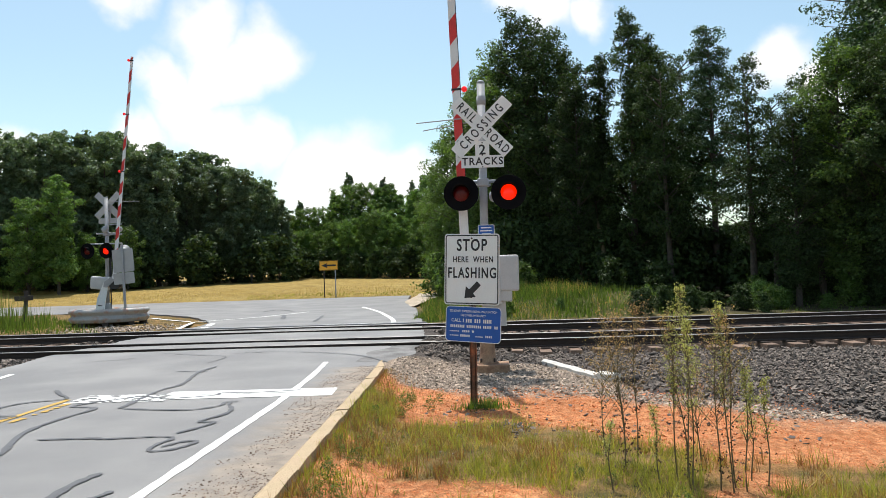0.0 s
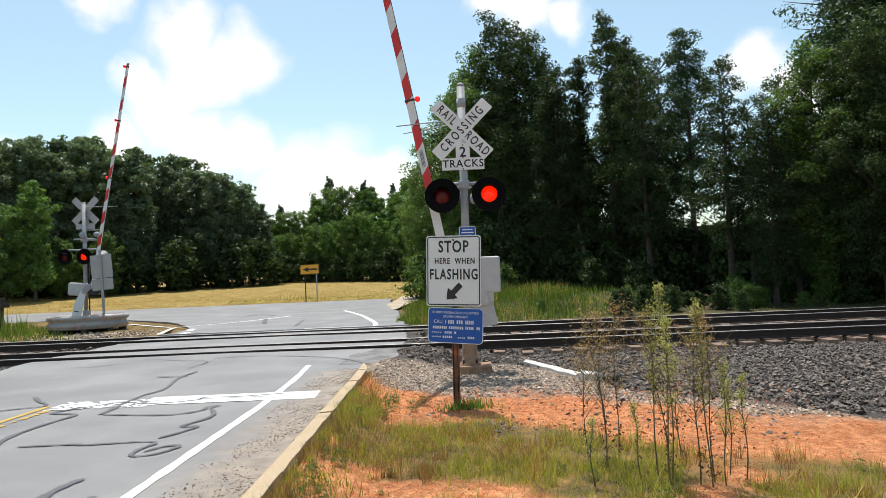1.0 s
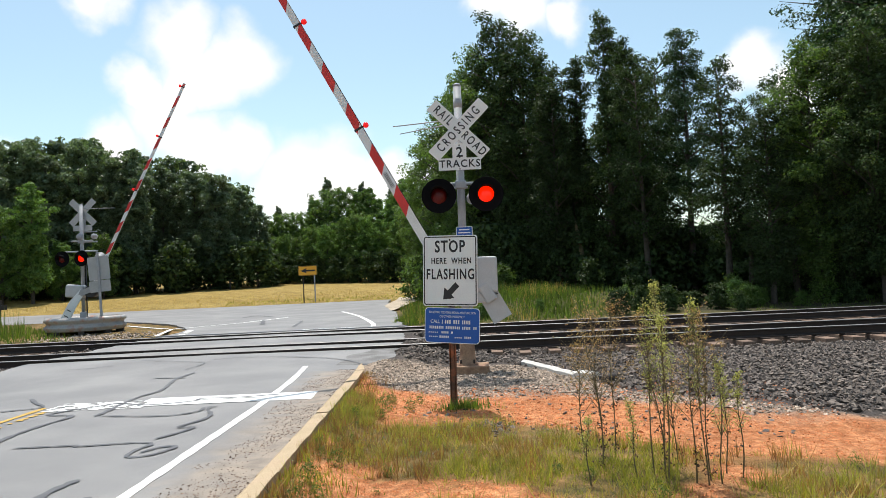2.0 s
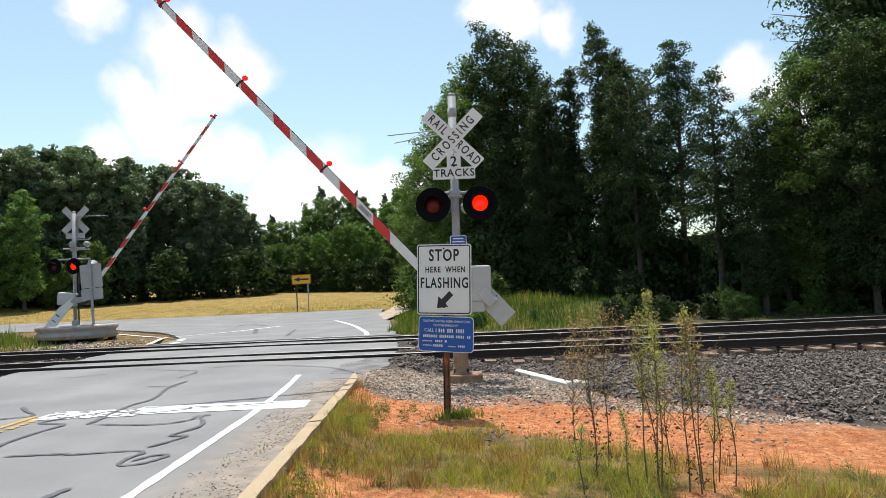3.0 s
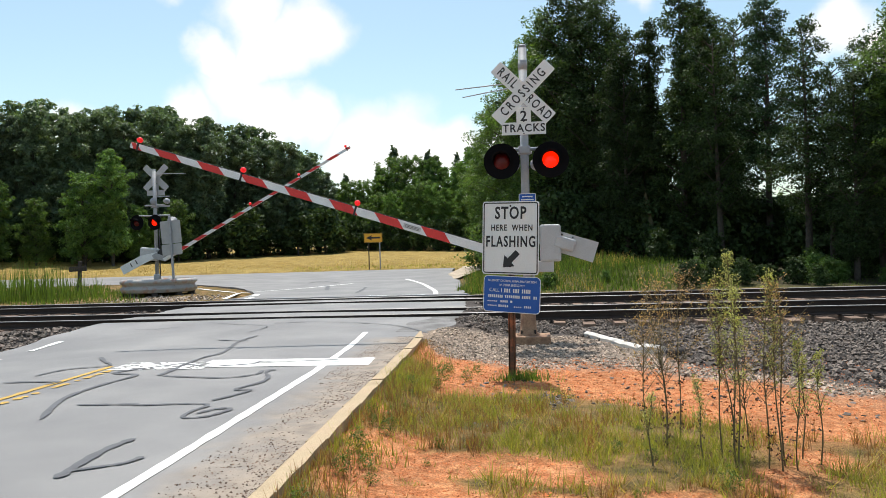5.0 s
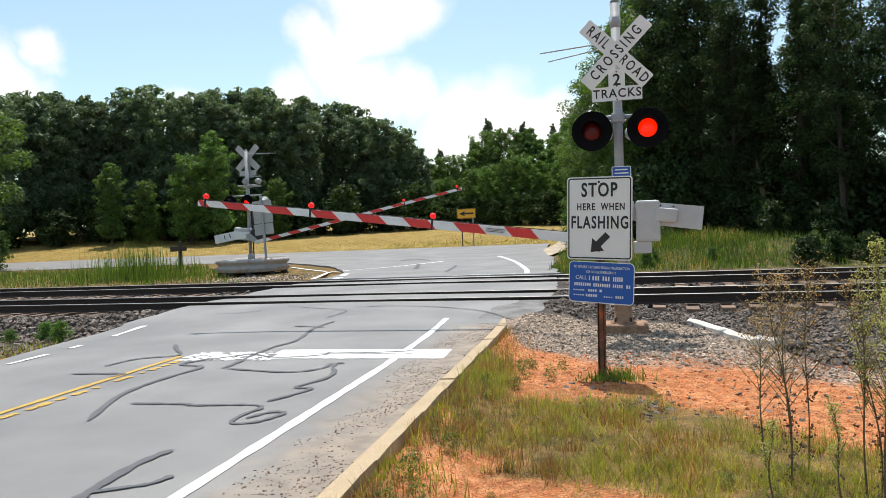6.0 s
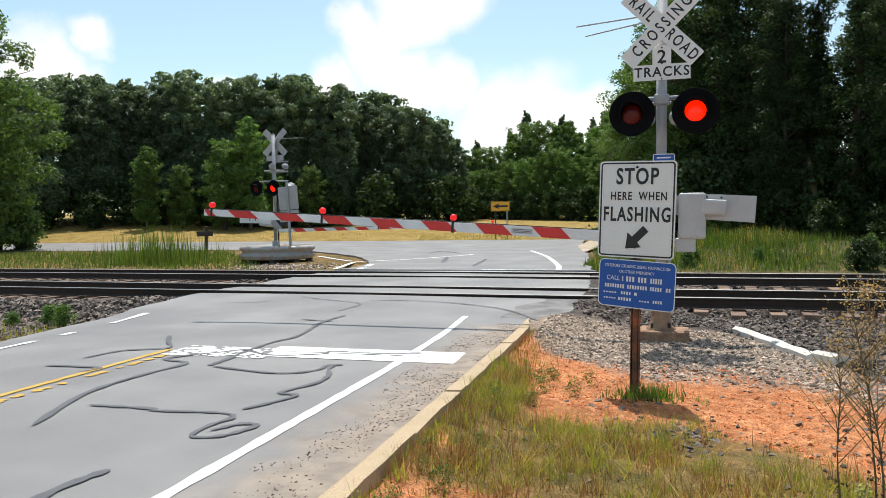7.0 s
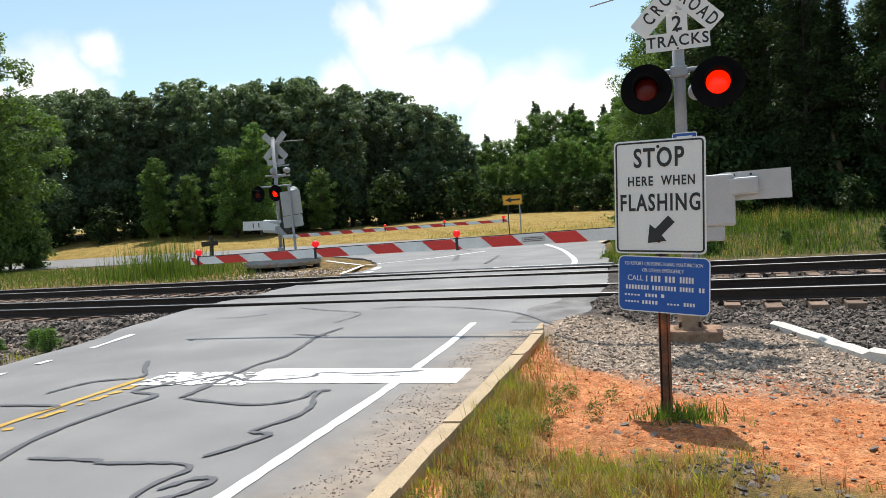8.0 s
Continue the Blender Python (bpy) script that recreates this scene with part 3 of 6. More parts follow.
def smooth_pts(pts, n=6):
    """A rounded curve through a few points."""
    out = []
    for i in range(len(pts) - 1):
        p0, p1, p2, p3 = (Vector(pts[max(i - 1, 0)]), Vector(pts[i]), Vector(pts[i + 1]), Vector(pts[min(i + 2, len(pts) - 1)]))
        for k in range(n):
            t = k / n
            q = 0.5 * (2 * p1 + (p2 - p0) * t + (2 * p0 - 5 * p1 + 4 * p2 - p3) * t * t + (3 * p1 - p0 - 3 * p2 + p3) * t ** 3)
            out.append((q.x, q.y))
    return out + [tuple(pts[-1])]


def flakes(name, material, a, b, mid, width, density, seed, label, along_y=False):
    """What is left of a worn line: small ragged patches of paint."""
    rnd = random.Random(seed)
    V, F = [], []
    u = a
    while u < b:
        n = max(1, int(width / 0.055))
        for k in range(n):
            v = mid(u) - width / 2 + (k + 0.5) * width / n
            keep = density * (1.25 if vnoise(u, v, 4.0, seed) > 0.42 else 0.3)
            if rnd.random() > keep:
                continue
            c = len(V)
            for j in range(6):
                t = 2 * math.pi * j / 6
                du, dv = 0.045 * math.cos(t) * rnd.uniform(0.6, 1.3), width / n * 0.58 * math.sin(t) * rnd.uniform(0.6, 1.3)
                x, y = (v + dv, u + du) if along_y else (u + du, v + dv)
                V.append((x, y, crown(x, y) + 0.007 + 0.0004 * ((k + int(u / 0.06)) % 3)))
            F.append(tuple(range(c, c + 6)) if not along_y else tuple(range(c + 5, c - 1, -1)))
        u += 0.06
    ob = part(name, mesh_np(name, V, F), material, ROAD, label)
    tagged(ob, kind="stuff")


def build_markings():
    stripe("edge_line", [(-2.15, -3), (-2.4, 5.2), (-2.55, 9.0), (-2.82, 12.75)], 0.098, WHITE_LINE, 0.008, 0.14, 1)
    # worn stop line: two bands, broken at its far end
    stripe("stop_line", [(-2.05, 9.95), (-4.3, 9.81)], 0.3, WHITE_LINE, 0.007, 0.05, 2)
    stripe("stop_line", [(-2.0, 9.61), (-4.2, 9.48)], 0.31, WHITE_LINE, 0.007, 0.05, 3)
    stripe("stop_line", [(-2.02, 9.78), (-2.45, 9.755)], 0.6, WHITE_LINE, 0.0068, 0.03, 12)
    flakes("worn_stop_line", WHITE_LINE, -5.35, -4.15, lambda x: 9.5 + 0.06 * (x + 4.2), 0.62, 0.62, 5, "worn flakes of white paint at the end of the stop line")
    stripe("centre_line", [(-5.15, -6), (-5.3, 5), (-5.5, 9.45)], 0.085, YELLOW_LINE, 0.007, 0.2, 4)
    stripe("centre_line", [(-4.95, -6), (-5.06, 4.0), (-5.13, 5.8)], 0.085, YELLOW_LINE, 0.007, 0.4, 5)
    flakes("worn_centre_line", YELLOW_LINE, 5.8, 9.3, lambda y: -5.17 - 0.04 * (y - 5.8), 0.09, 0.6, 6, "worn flakes of yellow paint", True)
    for a, b in ((11.5, 12.4), (10.45, 10.7), (9.2, 9.95), (8.3, 8.75), (6.5, 7.9)):
        stripe("edge_line", [(-7.25 - 0.085 * a, a), (-7.25 - 0.085 * b, b)], 0.11, WHITE_LINE, 0.008, 0.3, int(a * 10))
    flat = far_z
    stripe("far_edge_line", smooth_pts([(-2.9, 21.9), (-3.25, 24.0), (-4.4, 28.7), (-5.85, 33.0)]), 0.15, WHITE_LINE, 0.006, 0.1, 6, surf=flat)
    stripe("far_stop_line", [(-9.5, 21.9), (-10.5, 25.4)], 0.16, WHITE_LINE, 0.006, 0.1, 7, surf=flat)
    stripe("far_edge_line", [(-10.5, 25.5), (-8.7, 27.8), (-7.6, 30.2)], 0.16, WHITE_LINE, 0.006, 0.1, 8, surf=flat)
    stripe("far_edge_line", [(-10.8, 25.8), (-13.9, 29.2)], 0.14, WHITE_LINE, 0.006, 0.1, 8, surf=flat)
    stripe("far_dash", [(-8.7, 21.75), (-8.8, 22.4)], 0.25, WHITE_LINE, 0.006, 0.3, 9, surf=flat)
    stripe("far_dash", [(-9.0, 23.0), (-9.35, 24.2)], 0.22, WHITE_LINE, 0.006, 0.3, 9, surf=flat)
    stripe("far_stop_line", [(-5.0, 21.78), (-3.2, 21.8)], 0.1, WHITE_LINE, 0.006, 0.3, 19, surf=flat)
    # poured crack seals: width, course
    seals = [
        (0.07, [(-4.68, 12.49), (-4.76, 12.05), (-4.73, 11.69), (-4.51, 10.69), (-4.57, 10.18), (-4.52, 9.59), (-4.43, 8.84), (-4.44, 8.70)]),
        (0.05, [(-5.21, 12.06), (-4.62, 11.96)]),
        (0.055, [(-4.37, 8.68), (-3.54, 8.54), (-3.22, 8.78), (-3.23, 9.04), (-3.08, 9.10)]),
        (0.055, [(-3.16, 9.05), (-3.12, 8.86), (-2.98, 8.57), (-2.94, 8.26), (-3.05, 7.90), (-3.05, 7.80), (-2.88, 7.77), (-2.92, 7.56), (-3.06, 7.23)]),
        (0.055, [(-4.36, 7.01), (-3.80, 7.05), (-3.69, 7.01), (-3.18, 7.09), (-2.99, 7.01), (-3.03, 6.75), (-2.98, 6.49), (-2.78, 6.56), (-2.69, 6.85), (-2.83, 6.86), (-2.94, 6.65)]),
        (0.07, [(-4.3, 6.4), (-4.71, 7.32), (-4.78, 8.07), (-4.74, 8.73), (-5.09, 8.86), (-5.08, 9.06), (-4.83, 9.34), (-4.59, 9.64)]),
        (0.06, [(-6.10, 8.74), (-6.01, 9.25), (-5.58, 9.51), (-5.92, 9.94), (-6.24, 10.37)]),
        (0.06, [(-6.18, 8.29), (-5.48, 8.30), (-5.50, 8.07)]),
        (0.055, [(-4.59, 9.64), (-4.11, 9.40), (-3.58, 9.60), (-3.55, 9.79), (-3.04, 9.80), (-2.49, 9.95)]),
        (0.03, [(-7.58, 13.53), (-7.04, 13.57), (-6.76, 13.82)]),
        (0.03, [(-6.52, 14.43), (-5.79, 14.02), (-4.95, 13.64), (-4.96, 13.04), (-5.02, 12.88)]),
        (0.04, [(-4.95, 14.03), (-4.31, 14.18), (-3.36, 13.97), (-2.42, 13.49), (-1.69, 12.57)]),
        (0.08, [(-2.97, 4.74), (-3.02, 5.06), (-3.06, 5.44), (-3.02, 5.76)]),
        (0.055, [(-3.00, 4.89), (-2.81, 5.02), (-2.70, 5.11), (-2.66, 5.26)]),
    ]
    for k, (wd, pts) in enumerate(seals):
        stripe("crack_seal", smooth_pts(pts), wd * 0.9, SEAL, 0.0095 + 0.0004 * (k % 4), 0.45, 60 + k)
    for k, (wd, pts) in enumerate(((0.12, [(-9.9, 31.4), (-9.6, 32.6), (-8.4, 31.0)]), (0.15, [(-8.2, 28.7), (-7.4, 25.8)]), (0.1, [(-5.72, 23.5), (-6.08, 25.9), (-6.33, 27.3)]))):
        stripe("crack_seal", smooth_pts(pts), wd, SEAL, 0.012, 0.5, 90 + k, surf=flat)


build_markings()


def build_kerb():
    kerb = thing("kerb", Matrix(), "sand-stained concrete kerb beside the road", "kerb", kind="structure")
    ys = list(np.arange(-3.0, 11.9, 1.22)) + [12.35]
    for k, (a, b) in enumerate(zip(ys, ys[1:])):
        last = k == len(ys) - 2
        bm = bmesh.new()
        rows = []
        for y in np.linspace(a + 0.006, b - 0.006, 5):
            x0 = float(kerb_x(y)) - 0.03
            w = 0.19 if not last else 0.19 - 0.1 * float(sm(a, b, y))
            z = float(road_z(y)) + 0.01
            j = 0.02 * (random.random() - 0.5)
            rows.append([bm.verts.new(p) for p in ((x0 + j, y, z - 0.08), (x0 + 0.025 + j, y, z + 0.05), (x0 + 0.06, y, z + 0.075 + j), (x0 + w, y, z + 0.08 + j), (x0 + w, y, z - 0.15))])
        for p, q in zip(rows, rows[1:]):
            for i in range(4):
                bm.faces.new((p[i], p[i + 1], q[i + 1], q[i]))
        bm.faces.new(rows[0])
        bm.faces.new(rows[-1][::-1])
        bmesh.ops.recalc_face_normals(bm, faces=bm.faces)
        part("kerb_stone", bm, CONCRETE, kerb)


build_kerb()


# ---------------------------------------------------------------- tracks
def rail_mesh(x0, x1):
    prof = [(-0.075, -0.17), (0.075, -0.17), (0.075, -0.155), (0.012, -0.13), (0.012, -0.045), (0.036, -0.035), (0.036, -0.013), (0.029, -0.0045), (0.014, -0.0006), (-0.014, -0.0006), (-0.029, -0.0045), (-0.036, -0.013), (-0.036, -0.035), (-0.012, -0.045), (-0.012, -0.13), (-0.075, -0.155)]
    bm = bmesh.new()
    xs = np.linspace(x0, x1, 12)
    rings = [[bm.verts.new((x, y, z)) for y, z in prof] for x in xs]
    for a, b in zip(rings, rings[1:]):
        for i in range(len(prof)):
            f = bm.faces.new((a[i], b[i], b[(i + 1) % len(prof)], a[(i + 1) % len(prof)]))
            f.material_index = 1 if 6 <= i <= 10 else 0
            f.smooth = 6 <= i <= 10
    bmesh.ops.recalc_face_normals(bm, faces=bm.faces)
    me = bpy.data.meshes.new("rail")
    bm.to_mesh(me)
    bm.free()
    me.materials.append(RUST)
    me.materials.append(STEEL_TOP)
    return me


def build_tracks():
    rail = rail_mesh(-160, 160)
    bm = box((0, 0, 0), (0.225, 2.6, 0.18), bevel=0.012)
    tie_me = bpy.data.meshes.new("tie")
    bm.to_mesh(tie_me)
    bm.free()
    tie_me.materials.append(TIE)
    plate_me = bpy.data.meshes.new("tie_plate")
    bm = box((0, 0, 0), (0.19, 0.36, 0.016), bevel=0.003)
    bm.to_mesh(plate_me)
    bm.free()
    plate_me.materials.append(RUST)
    rnd = random.Random(5)
    for rails in (NEAR_RAILS, FAR_RAILS):
        track = thing("railway_track", Matrix(), "rusty steel railway track on weathered wooden ties", "railway track", "two parallel tracks", "structure")
        for y in rails:
            r = part("rail", rail, None, track)
            r.location = (0, y, RAIL_TOP)
        mid = sum(rails) / 2
        for x in list(np.arange(-1.0, 46, 0.53)) + list(np.arange(-42, -9.6, 0.53)):
            t = part("tie", tie_me, None, track)
            t.location = (x + rnd.uniform(-0.03, 0.03), mid + rnd.uniform(-0.09, 0.09), RAIL_TOP - 0.19 - 0.09 + rnd.uniform(-0.012, 0.006))
            t.rotation_euler = (rnd.uniform(-0.006, 0.006), rnd.uniform(-0.02, 0.02), rnd.uniform(-0.03, 0.03))
            if -1.5 < x < 12 and rails is NEAR_RAILS:
                for y in rails:
                    p = part("tie_plate", plate_me, None, track)
                    p.location = (t.location.x, y, RAIL_TOP - 0.17 - 0.008)


build_tracks()


def stones(name, pts, size, material, label, category, seed, flat=0.7):
    """Angular loose stones, one mesh."""
    rnd = np.random.RandomState(seed)
    base = np.array([(1, 0, 0), (-1, 0, 0), (0, 1, 0), (0, -1, 0), (0, 0, 1), (0, 0, -1)], float)
    tri = np.array([(0, 2, 4), (2, 1, 4), (1, 3, 4), (3, 0, 4), (2, 0, 5), (1, 2, 5), (3, 1, 5), (0, 3, 5)])
    n = len(pts)
    v = base[None] + rnd.uniform(-0.45, 0.45, (n, 6, 3))
    s = rnd.uniform(size[0], size[1], (n, 1, 1)) * np.array([1, 1, 1]) * rnd.uniform(0.65, 1.25, (n, 1, 3))
    v = v * s
    v[:, :, 2] *= flat
    a, b = rnd.uniform(0, 6.28, n), rnd.uniform(-0.6, 0.6, n)
    ca, sa, cb, sb = np.cos(a)[:, None], np.sin(a)[:, None], np.cos(b)[:, None], np.sin(b)[:, None]
    y1, z1 = v[..., 1] * cb - v[..., 2] * sb, v[..., 1] * sb + v[..., 2] * cb
    x2, y2 = v[..., 0] * ca - y1 * sa, v[..., 0] * sa + y1 * ca
    v = np.stack([x2, y2, z1], -1) + np.asarray(pts)[:, None, :]
    f = tri[None] + 6 * np.arange(n)[:, None, None]
    ob = part(name, mesh_np(name, v.reshape(-1, 3), f.reshape(-1, 3)), material)
    return tagged(ob, label, category, kind="stuff")


def build_stones():
    r = np.random.RandomState(11)
    # ballast of the near track and its shoulder
    x, y = r.uniform(-1.4, 11, 60000), r.uniform(7.6, 18.6, 60000)
    k = (y > ballast_edge(x) + 0.5 * (fbm(x, y, 3.5, 31) - 0.5)) & (x > road_x_end(y)) & (r.rand(60000) < np.interp(x, [-1, 3, 7, 11], [1, 1, 0.6, 0.4]))
    k &= ~((np.abs(y - 15.72) < 1.32) & (r.rand(60000) < 0.35))
    x, y = x[k], y[k]
    z = ground_z(x, y) + r.uniform(-0.01, 0.035, len(x))
    stones("ballast", np.stack([x, y, z], -1), (0.016, 0.043), STONE, "angular grey crushed-stone ballast beside the rails", "ballast", 1)
    # left of the road
    x, y = r.uniform(-26, -8.6, 9000), r.uniform(11.3, 14.6, 9000)
    k = x < left_x(y) - 0.15
    x, y = x[k], y[k]
    z = ground_z(x, y) + r.uniform(0, 0.05, len(x))
    stones("ballast", np.stack([x, y, z], -1), (0.03, 0.07), STONE, "angular grey crushed-stone ballast beside the rails", "ballast", 2)
    # between and beyond the tracks
    x = np.concatenate([r.uniform(-1.2, 26, 4500), r.uniform(-30, -10, 4500)])
    y = r.uniform(17.0, 22.4, 9000)
    z = ground_z(x, y) + r.uniform(0, 0.06, len(x))
    stones("ballast", np.stack([x, y, z], -1), (0.03, 0.075), STONE, "dark crushed-stone ballast between the tracks", "ballast", 3)
    # finer brown gravel round the mast
    x, y = r.uniform(-1.7, 6, 26000), r.uniform(7.0, 13.6, 26000)
    g = ground_masks(x, y)
    k = (g["gravel"] > 0.35 + 0.4 * r.rand(26000)) & (g["stone"] < 0.5) & (x > kerb_x(y) + 0.25)
    x, y = x[k], y[k]
    stones("gravel", np.stack([x, y, ground_z(x, y) + 0.004], -1), (0.009, 0.03), PEBBLE, "brown and grey gravel spread over clay", "gravel", 4)
    x, y = -12.2 + r.normal(0, 0.9, 700), 23.7 + r.normal(0, 0.6, 700)
    k = (y > 22.7) & (mouth(x, y) < 0.1)
    x, y = x[k], y[k]
    stones("gravel", np.stack([x, y, ground_z(x, y) + 0.01], -1), (0.02, 0.06), PEBBLE, "loose pale gravel at the foot of the far mast", "gravel", 10)
    # clods on the bare clay
    x, y = r.uniform(-1.5, 4, 22000), r.uniform(4.5, 10.5, 22000)
    g = ground_masks(x, y)
    k = (g["clay"] > 0.5) & (x > kerb_x(y) + 0.25)
    x, y = x[k], y[k]
    stones("clay_clods", np.stack([x, y, ground_z(x, y) - 0.002], -1), (0.004, 0.014), CLOD, "crumbled orange clay clods", "clay", 5)
    x, y = r.uniform(-1.1, 3.0, 1700), r.uniform(7.0, 10.3, 1700)
    k = ground_masks(x, y)["clay"] > 0.4
    x, y = x[k], y[k]
    stones("clay_clods", np.stack([x, y, ground_z(x, y) - 0.004], -1), (0.012, 0.034), CLOD, "larger broken clods of orange clay", "clay", 8, 0.5)
    x, y = np.concatenate([0.22 + r.normal(0, 0.17, 90), r.uniform(-1.0, 3.2, 260)]), np.concatenate([7.75 + r.normal(0, 0.16, 90), r.uniform(6.6, 10.0, 260)])
    stones("loose_stones", np.stack([x, y, ground_z(x, y) + 0.004], -1), (0.012, 0.036), STONE, "loose brown stones lying in the grass", "stones", 9, 0.5)
    # sand and grit swept to the kerb
    y = r.uniform(2.5, 12.3, 5200)
    x = kerb_x(y) - 0.05 - 0.62 * r.rand(5200) ** 1.5
    k = sm(0.42, 0.62, fbm(x, 0.45 * y, 2.6, 71)) > r.rand(5200)
    x, y = x[k], y[k]
    stones("grit", np.stack([x, y, road_z(y) + 0.032 - 0.006 * np.abs(x + 5.3)], -1), (0.003, 0.012), GRIT, "dark grit and dirt swept along the kerb", "gravel", 6)


def road_x_end(y):
    return np.where(y < 13.2, kerb_x(y) + 0.3, -1.25 - 0.0 * y) + 0.15 * np.sin(3 * y)


build_stones()


# ---------------------------------------------------------------- crossing signals

def signal_head(parent, c, lit, turn=0.0, label=""):
    """A round lamp with its background disc, hood and lens; it looks towards -y."""
    m = Matrix.Translation(c) @ Matrix.Rotation(turn, 4, "Z")
    disc = part("signal_head", lathe([(0, 0.0), (0.272, 0.0), (0.281, -0.005), (0.285, 0.0), (0.281, 0.008), (0.16, 0.03), (0.15, 0.13), (0.09, 0.2), (0, 0.21)], 36, "Y"), BLACK_HOOD, parent, label)
    disc.matrix_basis = m
    part("lens", lathe([(0, -0.035), (0.06, -0.03), (0.11, -0.018), (0.13, -0.004), (0.13, 0.0)], 28, "Y"), RED_LIT if lit else RED_DIM, disc, "glowing red lens" if lit else "dim red lens")
    bm = bmesh.new()
    n = 22
    ring = []
    for k in range(n + 1):
        a = radians(-25 + 230 * k / n)
        l = 0.27 * (0.25 + 0.75 * max(0.0, math.sin(a)) ** 0.7)
        o = [(0.146 * math.cos(a), 0.0, 0.146 * math.sin(a)), (0.154 * math.cos(a), -l, 0.154 * math.sin(a) - 0.01)]
        i_ = [(0.139 * math.cos(a), -l, 0.139 * math.sin(a) - 0.01), (0.136 * math.cos(a), 0, 0.136 * math.sin(a))]
        ring.append([bm.verts.new(p) for p in (*o, *i_)])
    for a, b in zip(ring, ring[1:]):
        for i in range(3):
            bm.faces.new((a[i], b[i], b[i + 1], a[i + 1])).smooth = i != 1
    bmesh.ops.recalc_face_normals(bm, faces=bm.faces)
    part("hood", bm, BLACK_HOOD, disc)
    return disc


def blade(parent, sign, text_l, text_r, back):
    """One arm of the crossbuck."""
    L, W = 1.22, 0.232
    m = Matrix.Rotation(sign * math.pi / 4, 4, "Y")
    b = part("crossbuck_blade", plate(L, W, 0.02, 0.004, 0.0), ALU if back else SHEET, parent, "bare metal back of the blade" if back else "white blade with black letters")
    b.matrix_basis = m
    if not back:
        if text_r:
            for txt, cx in ((text_l, -0.345), (text_r, 0.345)):
                letters(txt, 0.205, Matrix.Translation((cx, -0.002, 0)), BLACK, b, 0.7, bold=0.003, space=1.36)
        else:
            letters(text_l, 0.205, Matrix.Translation((0, -0.002, 0)), BLACK, b, 0.7, bold=0.003, space=1.5)
    return b


